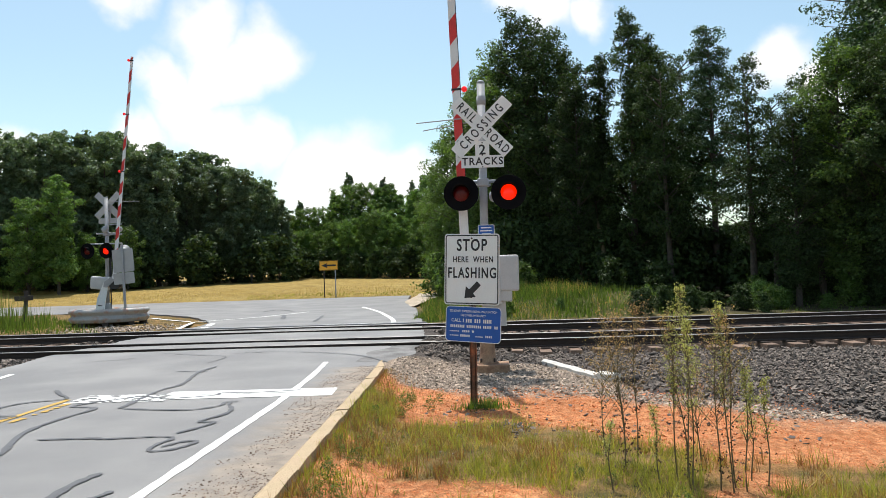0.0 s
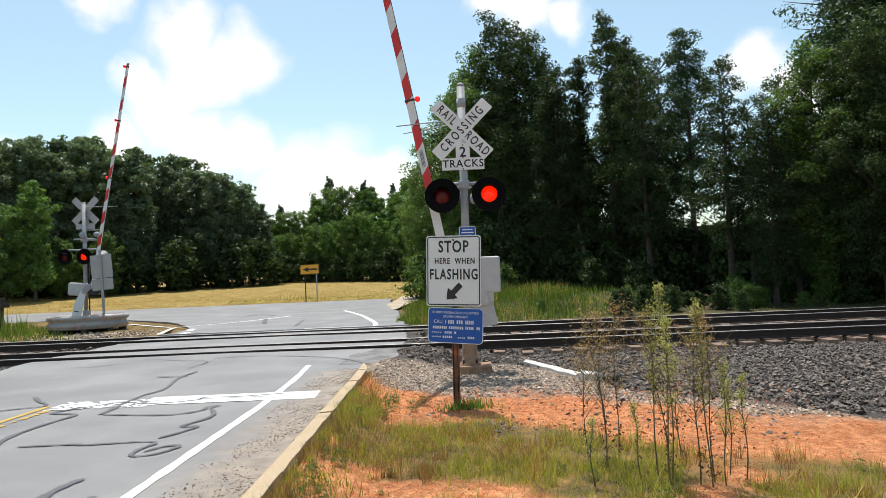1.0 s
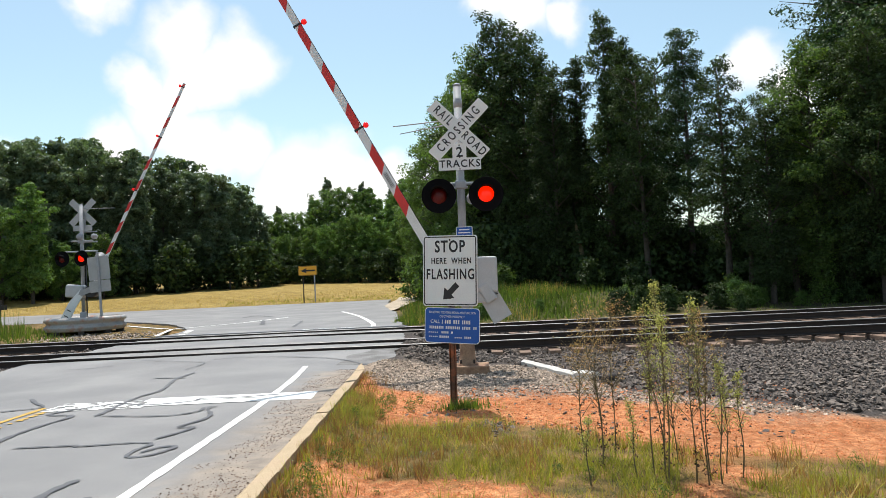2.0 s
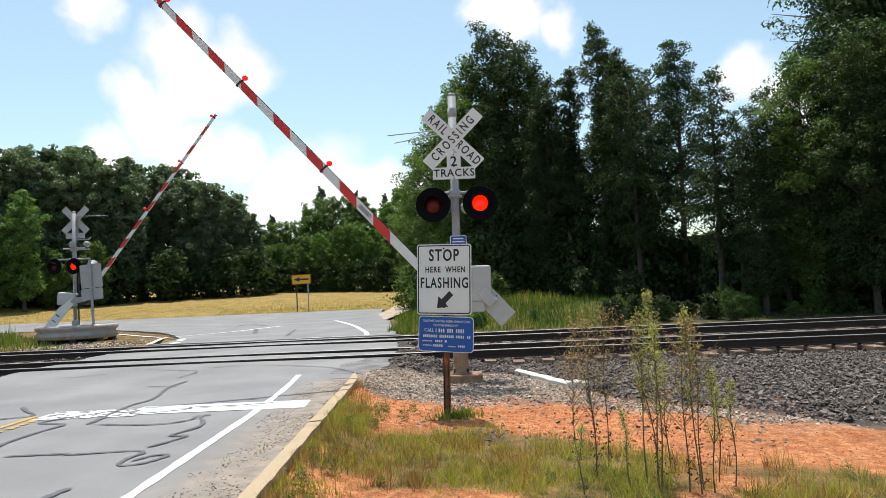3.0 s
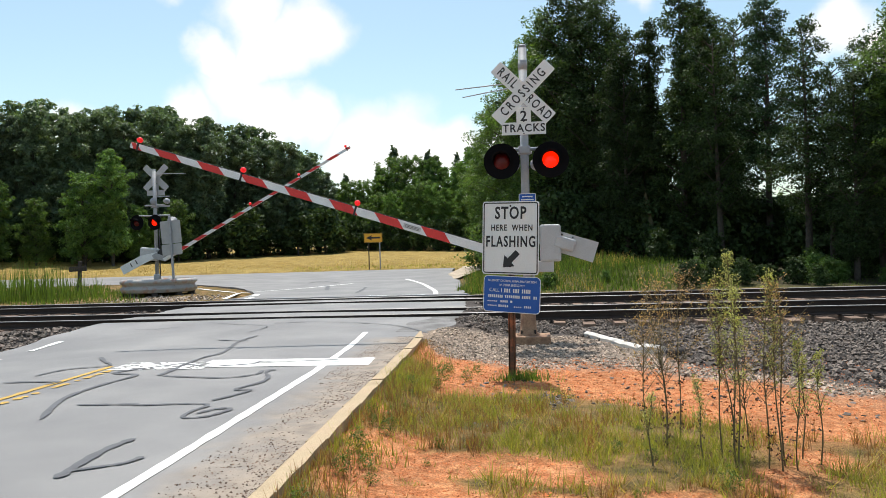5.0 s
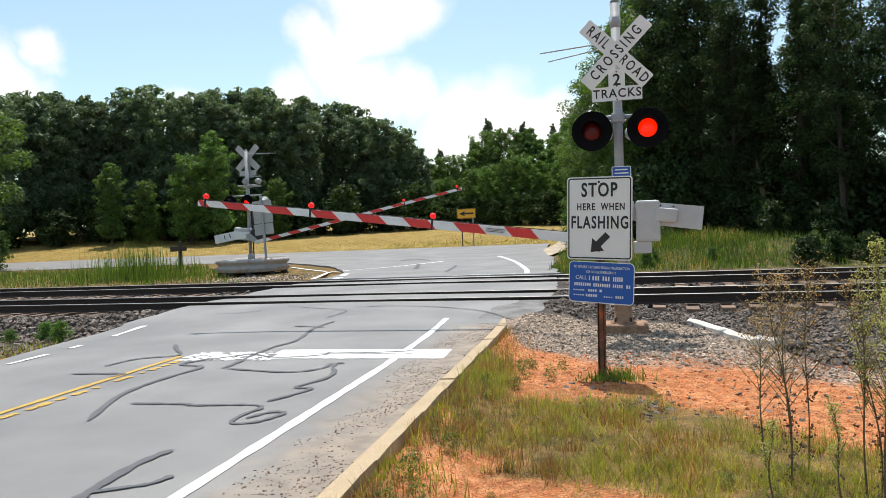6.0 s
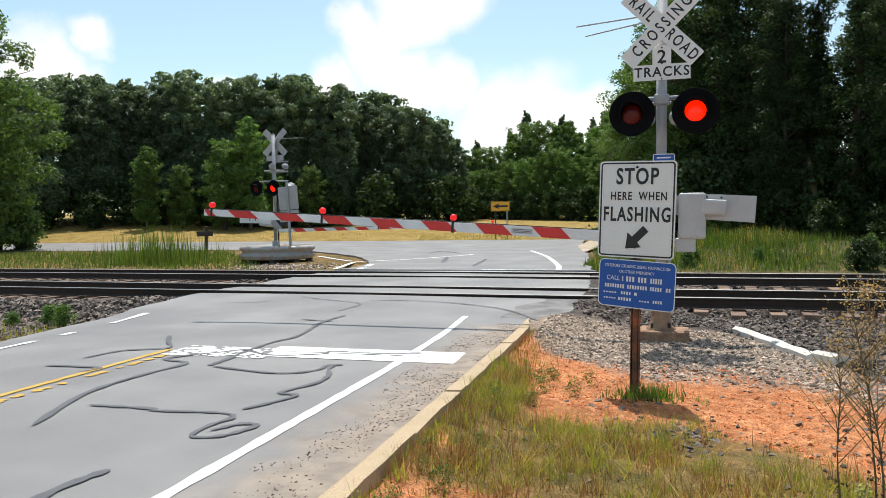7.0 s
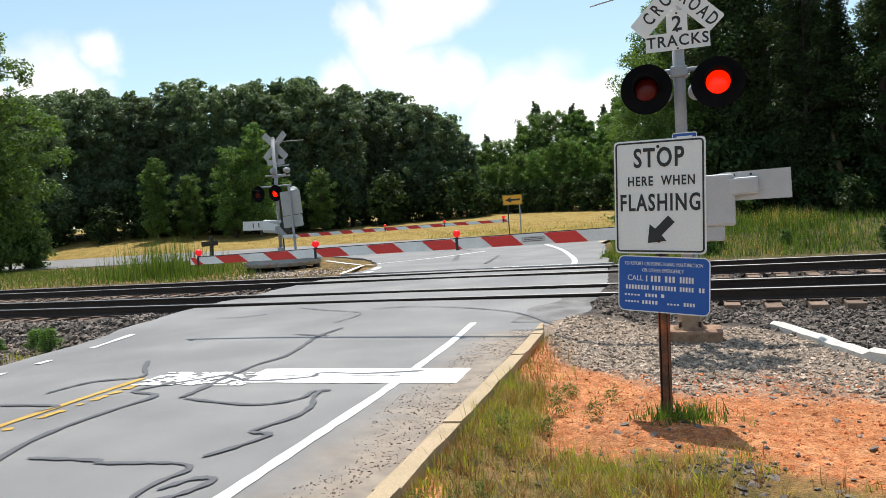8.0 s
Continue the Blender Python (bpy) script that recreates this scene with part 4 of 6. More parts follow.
def build_signal(place, mirror, label):
    """Mast, footing, crossbuck, lamps and gate mechanism; the far one is seen from behind."""
    sig = thing("crossing_signal", Matrix.Translation(place) @ Matrix.Rotation(radians(0 if mirror else 0.5), 4, "Y"), label, "crossing signal", "crossing signals")
    R180 = Matrix.Rotation(math.pi, 4, "Z") if mirror else Matrix()
    # footing and mast
    if not mirror:
        bm = box((0.04, 0, -0.02), (0.62, 0.55, 0.26), bevel=0.02)
        part("footing", bm, FOOTING, sig, "clay-stained concrete footing")
    base = part("mast_base", lathe([(0.19, 0.1), (0.19, 0.125), (0.14, 0.15), (0.125, 0.3), (0.12, 0.52), (0.1, 0.56), (0, 0.56)], 20), FOOTING if not mirror else GALV, sig, "cast mast base")
    for a in range(4):
        x, y = 0.155 * math.cos(a * math.pi / 2 + 0.785), 0.155 * math.sin(a * math.pi / 2 + 0.785)
        part("bolt", tube((x, y, 0.1), (x, y, 0.2), 0.016, seg=8), RUST, base)
    top = 4.74 if not mirror else 4.4
    part("mast", tube((0, 0, 0.5), (0, 0, top), 0.066, 0.066, 20), GALV, sig)
    part("mast_cap", tube((0, 0, top), (0, 0, top + 0.04), 0.072, 0.05, 20), GALV, sig)
    if not mirror:
        part("mast_collar", tube((0, 0, 4.37), (0, 0, 4.52), 0.075, 0.075, 20), GALV, sig)
    front = new("crossbuck")
    front.parent = sig
    front["label"] = "white crossbuck with black letters" if not mirror else "crossbuck seen from its grey back"
    front.matrix_basis = R180 @ Matrix.Translation((0.0, -0.1, 3.99 if not mirror else 4.14))
    blade(front, 1, "RAIL", "ROAD", mirror)
    blade(front, -1, "CROSSING", "", mirror).location.y = -0.012
    num = part("tracks_plate", prism([(-0.35, -0.1), (0.35, -0.1), (0.35, 0.1), (0.115, 0.1), (0.115, 0.34), (-0.115, 0.34), (-0.115, 0.1), (-0.35, 0.1)], 0.004), ALU if mirror else SHEET, sig, "white plate that gives the number of tracks")
    num.matrix_basis = R180 @ Matrix.Translation((0.0, -0.09, 3.42 if not mirror else 3.57))
    if not mirror:
        letters("TRACKS", 0.175, Matrix.Translation((0, -0.002, 0)), BLACK, num, 0.95, bold=0.003, space=1.15)
        letters("2", 0.23, Matrix.Translation((0, -0.002, 0.19)), BLACK, num, 1.0, bold=0.004)
        for z in (-0.085, 0.11, 0.31):
            part("bolt", tube((0, -0.01, z), (0, 0.0, z), 0.012, seg=8), BLACK, num)
    # lamps on their cross arms
    part("lamp_arm", add_tube(tube((-0.4, 0, 3.1), (0.4, 0, 3.1), 0.028, seg=12), (-0.12, -0.06, 3.03), (0.12, -0.06, 3.03), 0.02, seg=10), GALV, sig, "galvanized cross arm of the lamps")
    part("arm_clamp", box((0, 0, 3.08), (0.19, 0.19, 0.13), bevel=0.02), GALV, sig)
    if not mirror:
        signal_head(sig, (-0.36, -0.22, 2.89), False, radians(0))
        signal_head(sig, (0.41, -0.22, 2.89), True, radians(0))
        for x in (-0.36, 0.41):
            part("lamp_bracket", add_tube(tube((x, -0.02, 2.9), (x, 0.0, 3.11), 0.022, seg=10), (x, -0.05, 2.9), (x, 0.12, 2.9), 0.05, seg=12), GALV, sig)
        # back-to-back lamps for the other side, seen only as pale bulges
        for x in (-0.34, 0.34):
            part("rear_lamp", lathe([(0, -0.12), (0.07, -0.1), (0.1, -0.02), (0.1, 0.1), (0.0, 0.1)], 16, "Y", Matrix.Translation((x * 0.55, 0.14, 2.87))), GALV, sig)
    else:
        signal_head(sig, (-0.6, -0.25, 2.47), False, radians(-8))
        signal_head(sig, (0.13, -0.3, 2.46), True, radians(-8))
        for x in (-0.3, 0.4):
            part("rear_lamp", lathe([(0, -0.16), (0.08, -0.13), (0.13, -0.04), (0.14, 0.1), (0.22, 0.12), (0.22, 0.14), (0, 0.14)], 20, "Y", Matrix.Translation((x + 0.22, -0.05, 2.45))), GALV, sig, "pale back of a lamp")
        part("lamp_arm", tube((-0.65, -0.05, 2.72), (0.6, -0.05, 2.72), 0.028, seg=10), GALV, sig)
        # bell and bracket
        part("bell", lathe([(0, -0.1), (0.1, -0.08), (0.13, -0.02), (0.13, 0.02), (0.0, 0.04)], 18, "Y", Matrix.Translation((0.02, -0.15, 3.24))), GALV, sig)
        part("bell_bracket", box((0.32, 0, 3.06), (0.5, 0.06, 0.05), bevel=0.01), GALV, sig)
        part("bell_bracket", box((0.32, 0, 3.42), (0.5, 0.05, 0.04), bevel=0.01), GALV, sig)
        part("bell", lathe([(0, -0.1), (0.08, -0.08), (0.1, -0.02), (0.1, 0.1), (0.0, 0.12)], 18, "Y", Matrix.Translation((0.5, -0.1, 3.24))), GALV, sig)
    # long thin rods near the top
    if not mirror:
        part("rod", add_tube(tube((0.0, -0.02, 4.18), (-1.1, 0.05, 4.12), 0.012, 0.009, 8), (0.0, 0.06, 4.14), (-1.0, 0.2, 4.02), 0.011, 0.008, 8), GALV, sig, "two thin galvanized rods")
        # gate mechanism behind the mast
        part("mechanism_case", box((0.38, 0.24, 1.58), (0.34, 0.36, 0.6), bevel=0.035), GREY_BOX, sig, "grey gate mechanism case")
        part("case_foot", box((0.3, 0.2, 1.2), (0.26, 0.22, 0.18), bevel=0.02), GREY_BOX, sig)
        part("case_hinge", tube((0.17, 0.055, 1.83), (0.17, 0.055, 1.87), 0.02, seg=8), GREY_BOX, sig)
        sg = part("crossing_number_plate", plate(0.27, 0.2, 0.02, 0.004), BLUE, sig, "small blue plate with pale rim")
        sg.location = (0.03, -0.08, 2.28)
        part("plate_rim", rim(0.27, 0.2, 0.02, 0.01, 0.003, -0.004), SHEET, sg)
        for k, w in enumerate((0.17, 0.2, 0.15)):
            part("text_bar", box((0, -0.003, 0.05 - 0.05 * k), (w, 0.003, 0.018)), SHEET, sg)
        part("mast_conduit", tube((0.1, 0.02, 0.1), (0.1, 0.02, 1.4), 0.02, seg=8), GALV, sig)
    else:
        part("rod", tube((0.05, 0, 4.27), (1.3, -0.1, 4.22), 0.014, 0.01, 8), GALV, sig, "thin galvanized rod")
        part("mechanism_case", box((-0.2, -0.12, 1.3), (0.66, 0.3, 0.46), Matrix.Rotation(radians(6), 4, "Y"), bevel=0.06), GREY_BOX, sig, "grey gate mechanism case")
        part("mechanism_cover", tube((0.4, -0.3, 1.27), (0.4, 0.05, 1.27), 0.21, seg=24), BLACK, sig, "dark round shaft cover")
        part("relay_conduit", tube((0.1, 0.05, 0.2), (0.1, 0.05, 2.2), 0.025, seg=8), BLACK, sig)
    return sig


def build_arm(parent, mirror, L1=7.15):
    """The gate arm with its counterweight, raised along +z about its shaft."""
    s = 1 if mirror else -1
    X = (0.3 if mirror else 0.45) * s                     # the arm lies beside its shaft
    L0 = 0.25
    def w(z):
        return (0.15 - 0.045 * (z - L0) / (L1 - L0)) * (0.8 if mirror else 1)
    bm = bmesh.new()
    outline = [(X - w(L0) / 2, L0), (X + w(L0) / 2, L0), (X + w(L1) / 2, L1), (X - w(L1) / 2, L1)]
    arm = part("gate_arm", prism(outline, 0.04, -0.02, bm), ARM_WHITE, parent, "red and white striped gate arm with red lamps")
    c0, red = L1 - 0.72, 0.406
    slant = 0.075
    zs = [(c0 - 0.813 * k - red / 2, c0 - 0.813 * k + red / 2) for k in range(9 if mirror else 7)] + [(L1 - 0.16, L1 - 0.002)]
    for a, b in zs:
        for face in (-0.0235, 0.02):
            pts = [(X - w(a) / 2, a - slant), (X + w(a) / 2, a + slant), (X + w(b) / 2, min(b + slant, L1 - 0.001)), (X - w(b) / 2, b - slant)]
            part("stripe", prism(pts, 0.0035, face), RED, arm, "red reflective stripe" if a == zs[0][0] else "")
    for z in (L1 - 0.14, L1 - 2.1, L1 - 4.18):
        o = X + s * w(z) / 2
        lamp = part("arm_lamp", lathe([(0, -0.055), (0.036, -0.045), (0.048, -0.015), (0.048, 0.015), (0.036, 0.045), (0, 0.055)], 16, "Y", Matrix.Translation((o - s * (w(z) + 0.07), 0, z))), RED_SMALL, arm, "small glowing red lamp")
        part("lamp_clip", box((o - s * w(z) / 2, 0, z), (w(z) + 0.03, 0.062, 0.035), bevel=0.006), BLACK, arm)
        part("lamp_stem", tube((o - s * w(z), 0, z), (o - s * (w(z) + 0.03), 0, z), 0.018, seg=8), BLACK, arm)
    if not mirror:
        label = part("arm_label", plate(0.07, 0.3, 0.01, 0.003, -0.0255), GREY_BOX, arm, "pale maker's label with dark lines")
        label.location = (X, 0, 1.96)
        for k in range(3):
            part("text_bar", box((-0.02 + 0.02 * k, -0.027, 0), (0.006, 0.002, 0.24)), BLACK, label)
    # wire clipped along the upper edge
    part("arm_cable", tube((X - s * (w(1) / 2 + 0.008), 0.0, 0.7), (X - s * (w(7) / 2 + 0.006), 0.0, 7.0), 0.006, seg=6), BLACK, arm)
    # holder at the root, and the counterweight
    hold = [(-s * 0.08, -0.08), (-s * 0.08, 0.1), (X - s * 0.07, 0.36), (X - s * 0.07, 0.8), (X + s * 0.07, 0.8), (X + s * 0.07, 0.26), (s * 0.05, -0.08)]
    part("arm_holder", prism(hold, 0.03, 0.021), GALV, arm)
    if mirror:
        part("counterweight_arm", prism([(0.08, 0.1), (-0.1, 0.12), (-0.3, -0.5), (-0.34, -1.4), (-0.02, -1.42), (0.02, -0.5)], 0.03, 0.06), ARM_WHITE, arm, "pale counterweight plate with dark slots")
        for z in (-0.75, -0.98):
            part("slot", box((-0.17, 0.056, z), (0.16, 0.008, 0.035)), BLACK, arm)
        return arm
    part("counterweight_arm", prism([(-0.1, 0.1), (-0.16, -0.4), (-0.17, -1.02), (0.17, -1.02), (0.17, -0.3), (0.1, 0.1)], 0.025, 0.06), GREY_BOX, arm, "pale grey counterweight plate")
    part("counterweight", box((0.0, 0.01, -0.5), (0.2, 0.1, 0.34), bevel=0.03), GREY_BOX, arm)
    for z in (-0.42, -0.6):
        part("bolt", tube((0.13, 0.03, z), (0.13, 0.065, z), 0.014, seg=8), BLACK, arm)
    return arm


near_signal = build_signal((0.0, 12.19, -0.06), False, "grey crossing signal mast with crossbuck, red lamps and gate mechanism")
far_signal = build_signal((-13.88, 25.9, 0.36), True, "grey crossing signal mast seen from behind, inside a steel ring")
near_arm = build_arm(near_signal, False)
far_arm = build_arm(far_signal, True, 8.3)


# ---------------------------------------------------------------- signs
def build_stop_sign():
    ob = thing("stop_here_sign", Matrix.Translation((-0.145, 8.97, -0.12)) @ Matrix.Rotation(radians(-17), 4, "Z") @ Matrix.Rotation(radians(1.2), 4, "Y"), "white sign for drivers on a rusty steel post", "road sign")
    bm = bmesh.new()
    # flanged channel post
    prism([(-0.04, 0), (-0.028, 0), (-0.02, 0), (0.02, 0), (0.04, 0), (0.04, 2.1), (-0.04, 2.1)], 0.004, 0.03, bm)
    for x in (-0.038, 0.034):
        add_box(bm, (x, 0.018, 1.05), (0.006, 0.028, 2.1))
    add_box(bm, (0, 0.012, 1.05), (0.046, 0.012, 2.1))
    part("post", bm, POST, ob, "rusted flanged post")
    pan = part("sign_panel", plate(0.70, 0.86, 0.035, 0.004), SHEET, ob, "white panel with black border and words")
    pan.location = (0.0, -0.006, 1.69)
    pan.rotation_euler = (0, radians(1.2), 0)
    part("border", rim(0.675, 0.835, 0.03, 0.013, 0.002, -0.0025), BLACK, pan)
    letters("STOP", 0.2, Matrix.Translation((0, -0.002, 0.288)), BLACK, pan, 0.74, bold=0.0045, space=1.15)
    letters("HERE", 0.1, Matrix.Translation((-0.142, -0.002, 0.117)), BLACK, pan, 0.76, bold=0.002, space=1.2)
    letters("WHEN", 0.1, Matrix.Translation((0.148, -0.002, 0.117)), BLACK, pan, 0.76, bold=0.002, space=1.2)
    letters("FLASHING", 0.178, Matrix.Translation((0.003, -0.002, -0.048)), BLACK, pan, 0.67, bold=0.0038, space=1.18)
    a = Matrix.Rotation(radians(-45), 4, "Y")
    pts = [(0.14, 0.035), (0.0, 0.035), (-0.005, 0.09), (-0.12, 0.0), (-0.005, -0.09), (0.0, -0.035), (0.14, -0.035)]
    ar = part("arrow", prism(pts, 0.002, -0.0025), BLACK, pan, "black arrow")
    ar.matrix_basis = Matrix.Translation((-0.005, 0, -0.265)) @ a
    for z in (0.375, -0.335):
        part("bolt", tube((0, -0.009, z), (0, 0.0, z), 0.011, seg=8), RUST, pan)
    # panel below
    blue = part("notice_panel", plate(0.705, 0.43, 0.05, 0.004), BLUE, ob, "blue notice with pale rim and lettering")
    blue.location = (0.01, -0.012, 1.025)
    blue.rotation_euler = (0, radians(2.2), 0)
    part("rim", rim(0.705, 0.43, 0.05, 0.008, 0.002, -0.0025), SHEET, blue)
    letters("TO REPORT CROSSING SIGNAL MALFUNCTION", 0.039, Matrix.Translation((0, -0.001, 0.155)), SHEET, blue, 0.72)
    letters("OR OTHER EMERGENCY", 0.039, Matrix.Translation((0, -0.001, 0.105)), SHEET, blue, 0.75)
    letters("CALL", 0.06, Matrix.Translation((-0.215, -0.001, 0.043)), SHEET, blue, 0.9)
    for k, (x, z, w, h) in enumerate(((-0.125, 0.043, 0.016, 0.046), (-0.055, 0.043, 0.085, 0.046), (0.055, 0.043, 0.085, 0.046), (0.18, 0.043, 0.11, 0.046),
                                      (-0.2, -0.027, 0.19, 0.034), (0.01, -0.027, 0.19, 0.034), (0.18, -0.027, 0.11, 0.034), (0.29, -0.027, 0.05, 0.034),
                                      (-0.24, -0.088, 0.13, 0.013), (-0.09, -0.086, 0.1, 0.026), (0.0, -0.086, 0.04, 0.026), (-0.24, -0.14, 0.12, 0.013), (-0.1, -0.14, 0.13, 0.028), (0.08, -0.145, 0.1, 0.013), (0.2, -0.14, 0.09, 0.026))):
        for j in range(max(1, int(w / 0.022))):
            n = max(1, int(w / 0.022))
            part("text_bar", box((x - w / 2 + w * (j + 0.5) / n, -0.0015, z), (w / n * 0.6, 0.002, h)), SHEET, blue)
    part("bolt", tube((0, -0.016, 1.25), (0, 0.0, 1.25), 0.012, seg=8), RUST, ob)


build_stop_sign()


def build_arrow_sign():
    ob = thing("arrow_sign", Matrix.Translation((-10.44, 46.6, 0.45)) @ Matrix.Rotation(radians(-3), 4, "Z"), "yellow sign with a black arrow on two posts", "road sign")
    part("post", box((-0.32, 0.03, 1.1), (0.06, 0.05, 2.3), bevel=0.006), DARK_WOOD, ob)
    part("post", box((0.42, 0.03, 1.1), (0.07, 0.05, 2.3), bevel=0.006), GALV, ob)
    p = part("sign_panel", plate(1.22, 0.61, 0.04, 0.005), YELLOW_SIGN, ob, "yellow panel")
    p.location = (0, -0.01, 1.98)
    part("border", rim(1.19, 0.58, 0.035, 0.02, 0.002, -0.003), BLACK, p)
    part("arrow", prism([(0.48, 0.055), (-0.12, 0.055), (-0.06, 0.17), (-0.48, 0.0), (-0.06, -0.17), (-0.12, -0.055), (0.48, -0.055)], 0.002, -0.003), BLACK, p, "black arrow")


build_arrow_sign()


def build_back_sign():
    ob = thing("sign_back", Matrix.Translation((-12.85, 25.2, 0.3)) @ Matrix.Rotation(radians(-2.5), 4, "Y"), "pale metal sign panels seen from behind on a steel post", "road sign")
    part("post", box((0, 0, 1.35), (0.08, 0.06, 2.7), bevel=0.01), GALV, ob)
    for z, h, w in ((2.13, 0.82, 0.72), (1.5, 0.4, 0.72)):
        p = part("sign_panel", plate(w, h, 0.04, 0.005), ALU, ob, "plain grey back of a panel")
        p.location = (0, 0.04, z)
        p.rotation_euler = (0, radians(-2), radians(8))


build_back_sign()


def build_ring():
    """Corrugated steel ring filled with earth round the far mast."""
    ob = thing("guard_ring", Matrix.Translation((-13.84, 25.95, 0.05)), "corrugated galvanized steel ring round the mast, rusty on one side", "guard ring")
    bm = bmesh.new()
    seg, prof = 48, [(0.0, 0.0), (0.0, 0.02), (0.06, 0.1), (0.06, 0.15), (-0.03, 0.22), (-0.03, 0.27), (0.06, 0.34), (0.06, 0.4), (0.0, 0.47), (-0.04, 0.47), (-0.04, 0.0)]
    rings = []
    for k in range(seg):
        a = 2 * math.pi * k / seg
        rings.append([bm.verts.new(((1.29 + r) * math.cos(a), (1.29 + r) * math.sin(a), z + 0.22)) for r, z in prof])
    for i in range(seg):
        a, b = rings[i], rings[(i + 1) % seg]
        for k in range(len(prof)):
            bm.faces.new((a[k], b[k], b[(k + 1) % len(prof)], a[(k + 1) % len(prof)])).smooth = True
    bmesh.ops.recalc_face_normals(bm, faces=bm.faces)
    part("ring", bm, CORRUGATED, ob)
    for k in range(9):
        a = 2 * math.pi * k / 9 + 0.2
        part("ring_post", box((1.2 * math.cos(a), 1.2 * math.sin(a), 0.2), (0.16, 0.2, 0.45), Matrix.Rotation(a, 4, "Z"), bevel=0.01), DARK_WOOD, ob)
    part("earth_fill", lathe([(0, 0.56), (0.6, 0.55), (1.25, 0.5), (1.25, 0.2)], 24), STEM, ob, "earth inside the ring")


build_ring()


def build_cross_post():
    ob = thing("low_marker_post", Matrix.Translation((-18.6, 28.3, 0.05)), "dark weathered post with a short cross board", "marker post")
    part("post", box((0, 0, 0.7), (0.13, 0.1, 1.45), Matrix.Rotation(radians(3), 4, "Y"), bevel=0.015), DARK_WOOD, ob)
    part("cross_board", box((-0.02, -0.07, 1.12), (0.78, 0.04, 0.2), Matrix.Rotation(radians(-2), 4, "Y"), bevel=0.01), DARK_WOOD, ob)


build_cross_post()


def build_plank():
    """A long bent strip of white sheet lying on the gravel."""
    ob = thing("white_strip", Matrix(), "bent strip of weathered white material on gravel", "debris")
    bm = bmesh.new()
    pts = smooth_pts([(0.98, 12.95), (1.25, 12.2), (1.45, 11.5), (1.62, 11.0), (1.85, 10.75)], 5)
    prev = None
    for i, (x, y) in enumerate(pts):
        z = float(ground_z(x, y)) + 0.05 + (0.04 if i > 15 else 0)
        w = 0.07
        row = [bm.verts.new(p) for p in ((x - w, y - 0.03, z), (x - w * 0.3, y, z + 0.035), (x + w, y + 0.03, z + 0.01), (x + w, y + 0.03, z - 0.09), (x - w, y - 0.03, z - 0.09))]
        if prev:
            for k in range(5):
                bm.faces.new((prev[k], row[k], row[(k + 1) % 5], prev[(k + 1) % 5]))
        else:
            bm.faces.new(row[::-1])
        prev = row
    bm.faces.new(prev)
    bmesh.ops.recalc_face_normals(bm, faces=bm.faces)
    part("strip", bm, PIPE_WHITE, ob)
    p = thing("pipe_stub", Matrix.Translation((1.95, 10.55, float(ground_z(1.95, 10.55)))), "short dark pipe stub at the edge of the gravel", "pipe")
    part("pipe", tube((-0.06, 0, 0.03), (0.16, 0.05, 0.06), 0.055, seg=14), DARK_WOOD, p)


build_plank()


def build_field_posts():
    for x, y, h, m, lab in ((-33.0, 74, 2.3, SHEET, "thin white marker post in the field"), (-28.0, 74, 1.2, DARK_WOOD, "short dark stake in the field"), (-22.0, 66, 1.0, DARK_WOOD, "short dark stake in the field"), (-3.2, 52, 1.6, DARK_WOOD, "thin dark stake beside the drive"), (-2.8, 53, 1.3, DARK_WOOD, "thin dark stake beside the drive")):
        ob = thing("stake", Matrix.Translation((x, y, float(ground_z(x, y)) - 0.05)), lab, "stake")
        part("shaft", box((0, 0, h / 2), (0.1, 0.1, h), bevel=0.01), m, ob)


build_field_posts()


# ---------------------------------------------------------------- trees
def leaf_quads(cen, rad, count, size, rnd, up=0.35, shell=False, flat=0.72):
    """Small pointed leaves round clumps: cen n x 3, rad n. shell: on the clumps' outsides, else all through them."""
    n = len(cen)
    idx = rnd.choice(n, count, p=rad ** 2 / (rad ** 2).sum()) if shell else rnd.randint(0, n, count)
    d = rnd.normal(0, 1, (count, 3))
    if shell:
        d[:, 2] += 0.35
    d /= np.linalg.norm(d, axis=1, keepdims=True)
    rr = 1.15 - 0.75 * rnd.rand(count, 1) ** 1.6 if shell else np.abs(rnd.normal(0, 0.62, (count, 1)))
    p = cen[idx] + d * rr * rad[idx][:, None] * np.array([1, 1, flat])
    nrm = d * 0.7 + rnd.normal(0, 0.45 if shell else 0.6, (count, 3)) + np.array([0, 0, up])
    nrm /= np.linalg.norm(nrm, axis=1, keepdims=True)
    t = np.cross(nrm, rnd.normal(0, 1, (count, 3)))
    t /= np.linalg.norm(t, axis=1, keepdims=True) + 1e-9
    b = np.cross(nrm, t)
    s = rnd.uniform(size * 0.6, size * 1.35, (count, 1))
    w = s * rnd.uniform(0.45, 0.8, (count, 1))
    return np.stack([p - t * s, p + t * s * 0.4 - b * w + nrm * s * 0.2, p + t * s * 0.8 + b * w - nrm * s * 0.15], 1)


def limb(bm, pts, r0, r1, seg=7):
    rings = []
    for i, p in enumerate(pts):
        r = r0 + (r1 - r0) * i / (len(pts) - 1)
        a = Vector(pts[min(i + 1, len(pts) - 1)]) - Vector(pts[max(i - 1, 0)])
        m = a.to_track_quat("Z", "Y").to_matrix()
        rings.append([bm.verts.new(Vector(p) + m @ Vector((r * math.cos(2 * math.pi * k / seg), r * math.sin(2 * math.pi * k / seg), 0))) for k in range(seg)])
    for a, b in zip(rings, rings[1:]):
        for k in range(seg):
            bm.faces.new((a[k], a[(k + 1) % seg], b[(k + 1) % seg], b[k])).smooth = True
    bm.faces.new(rings[-1])


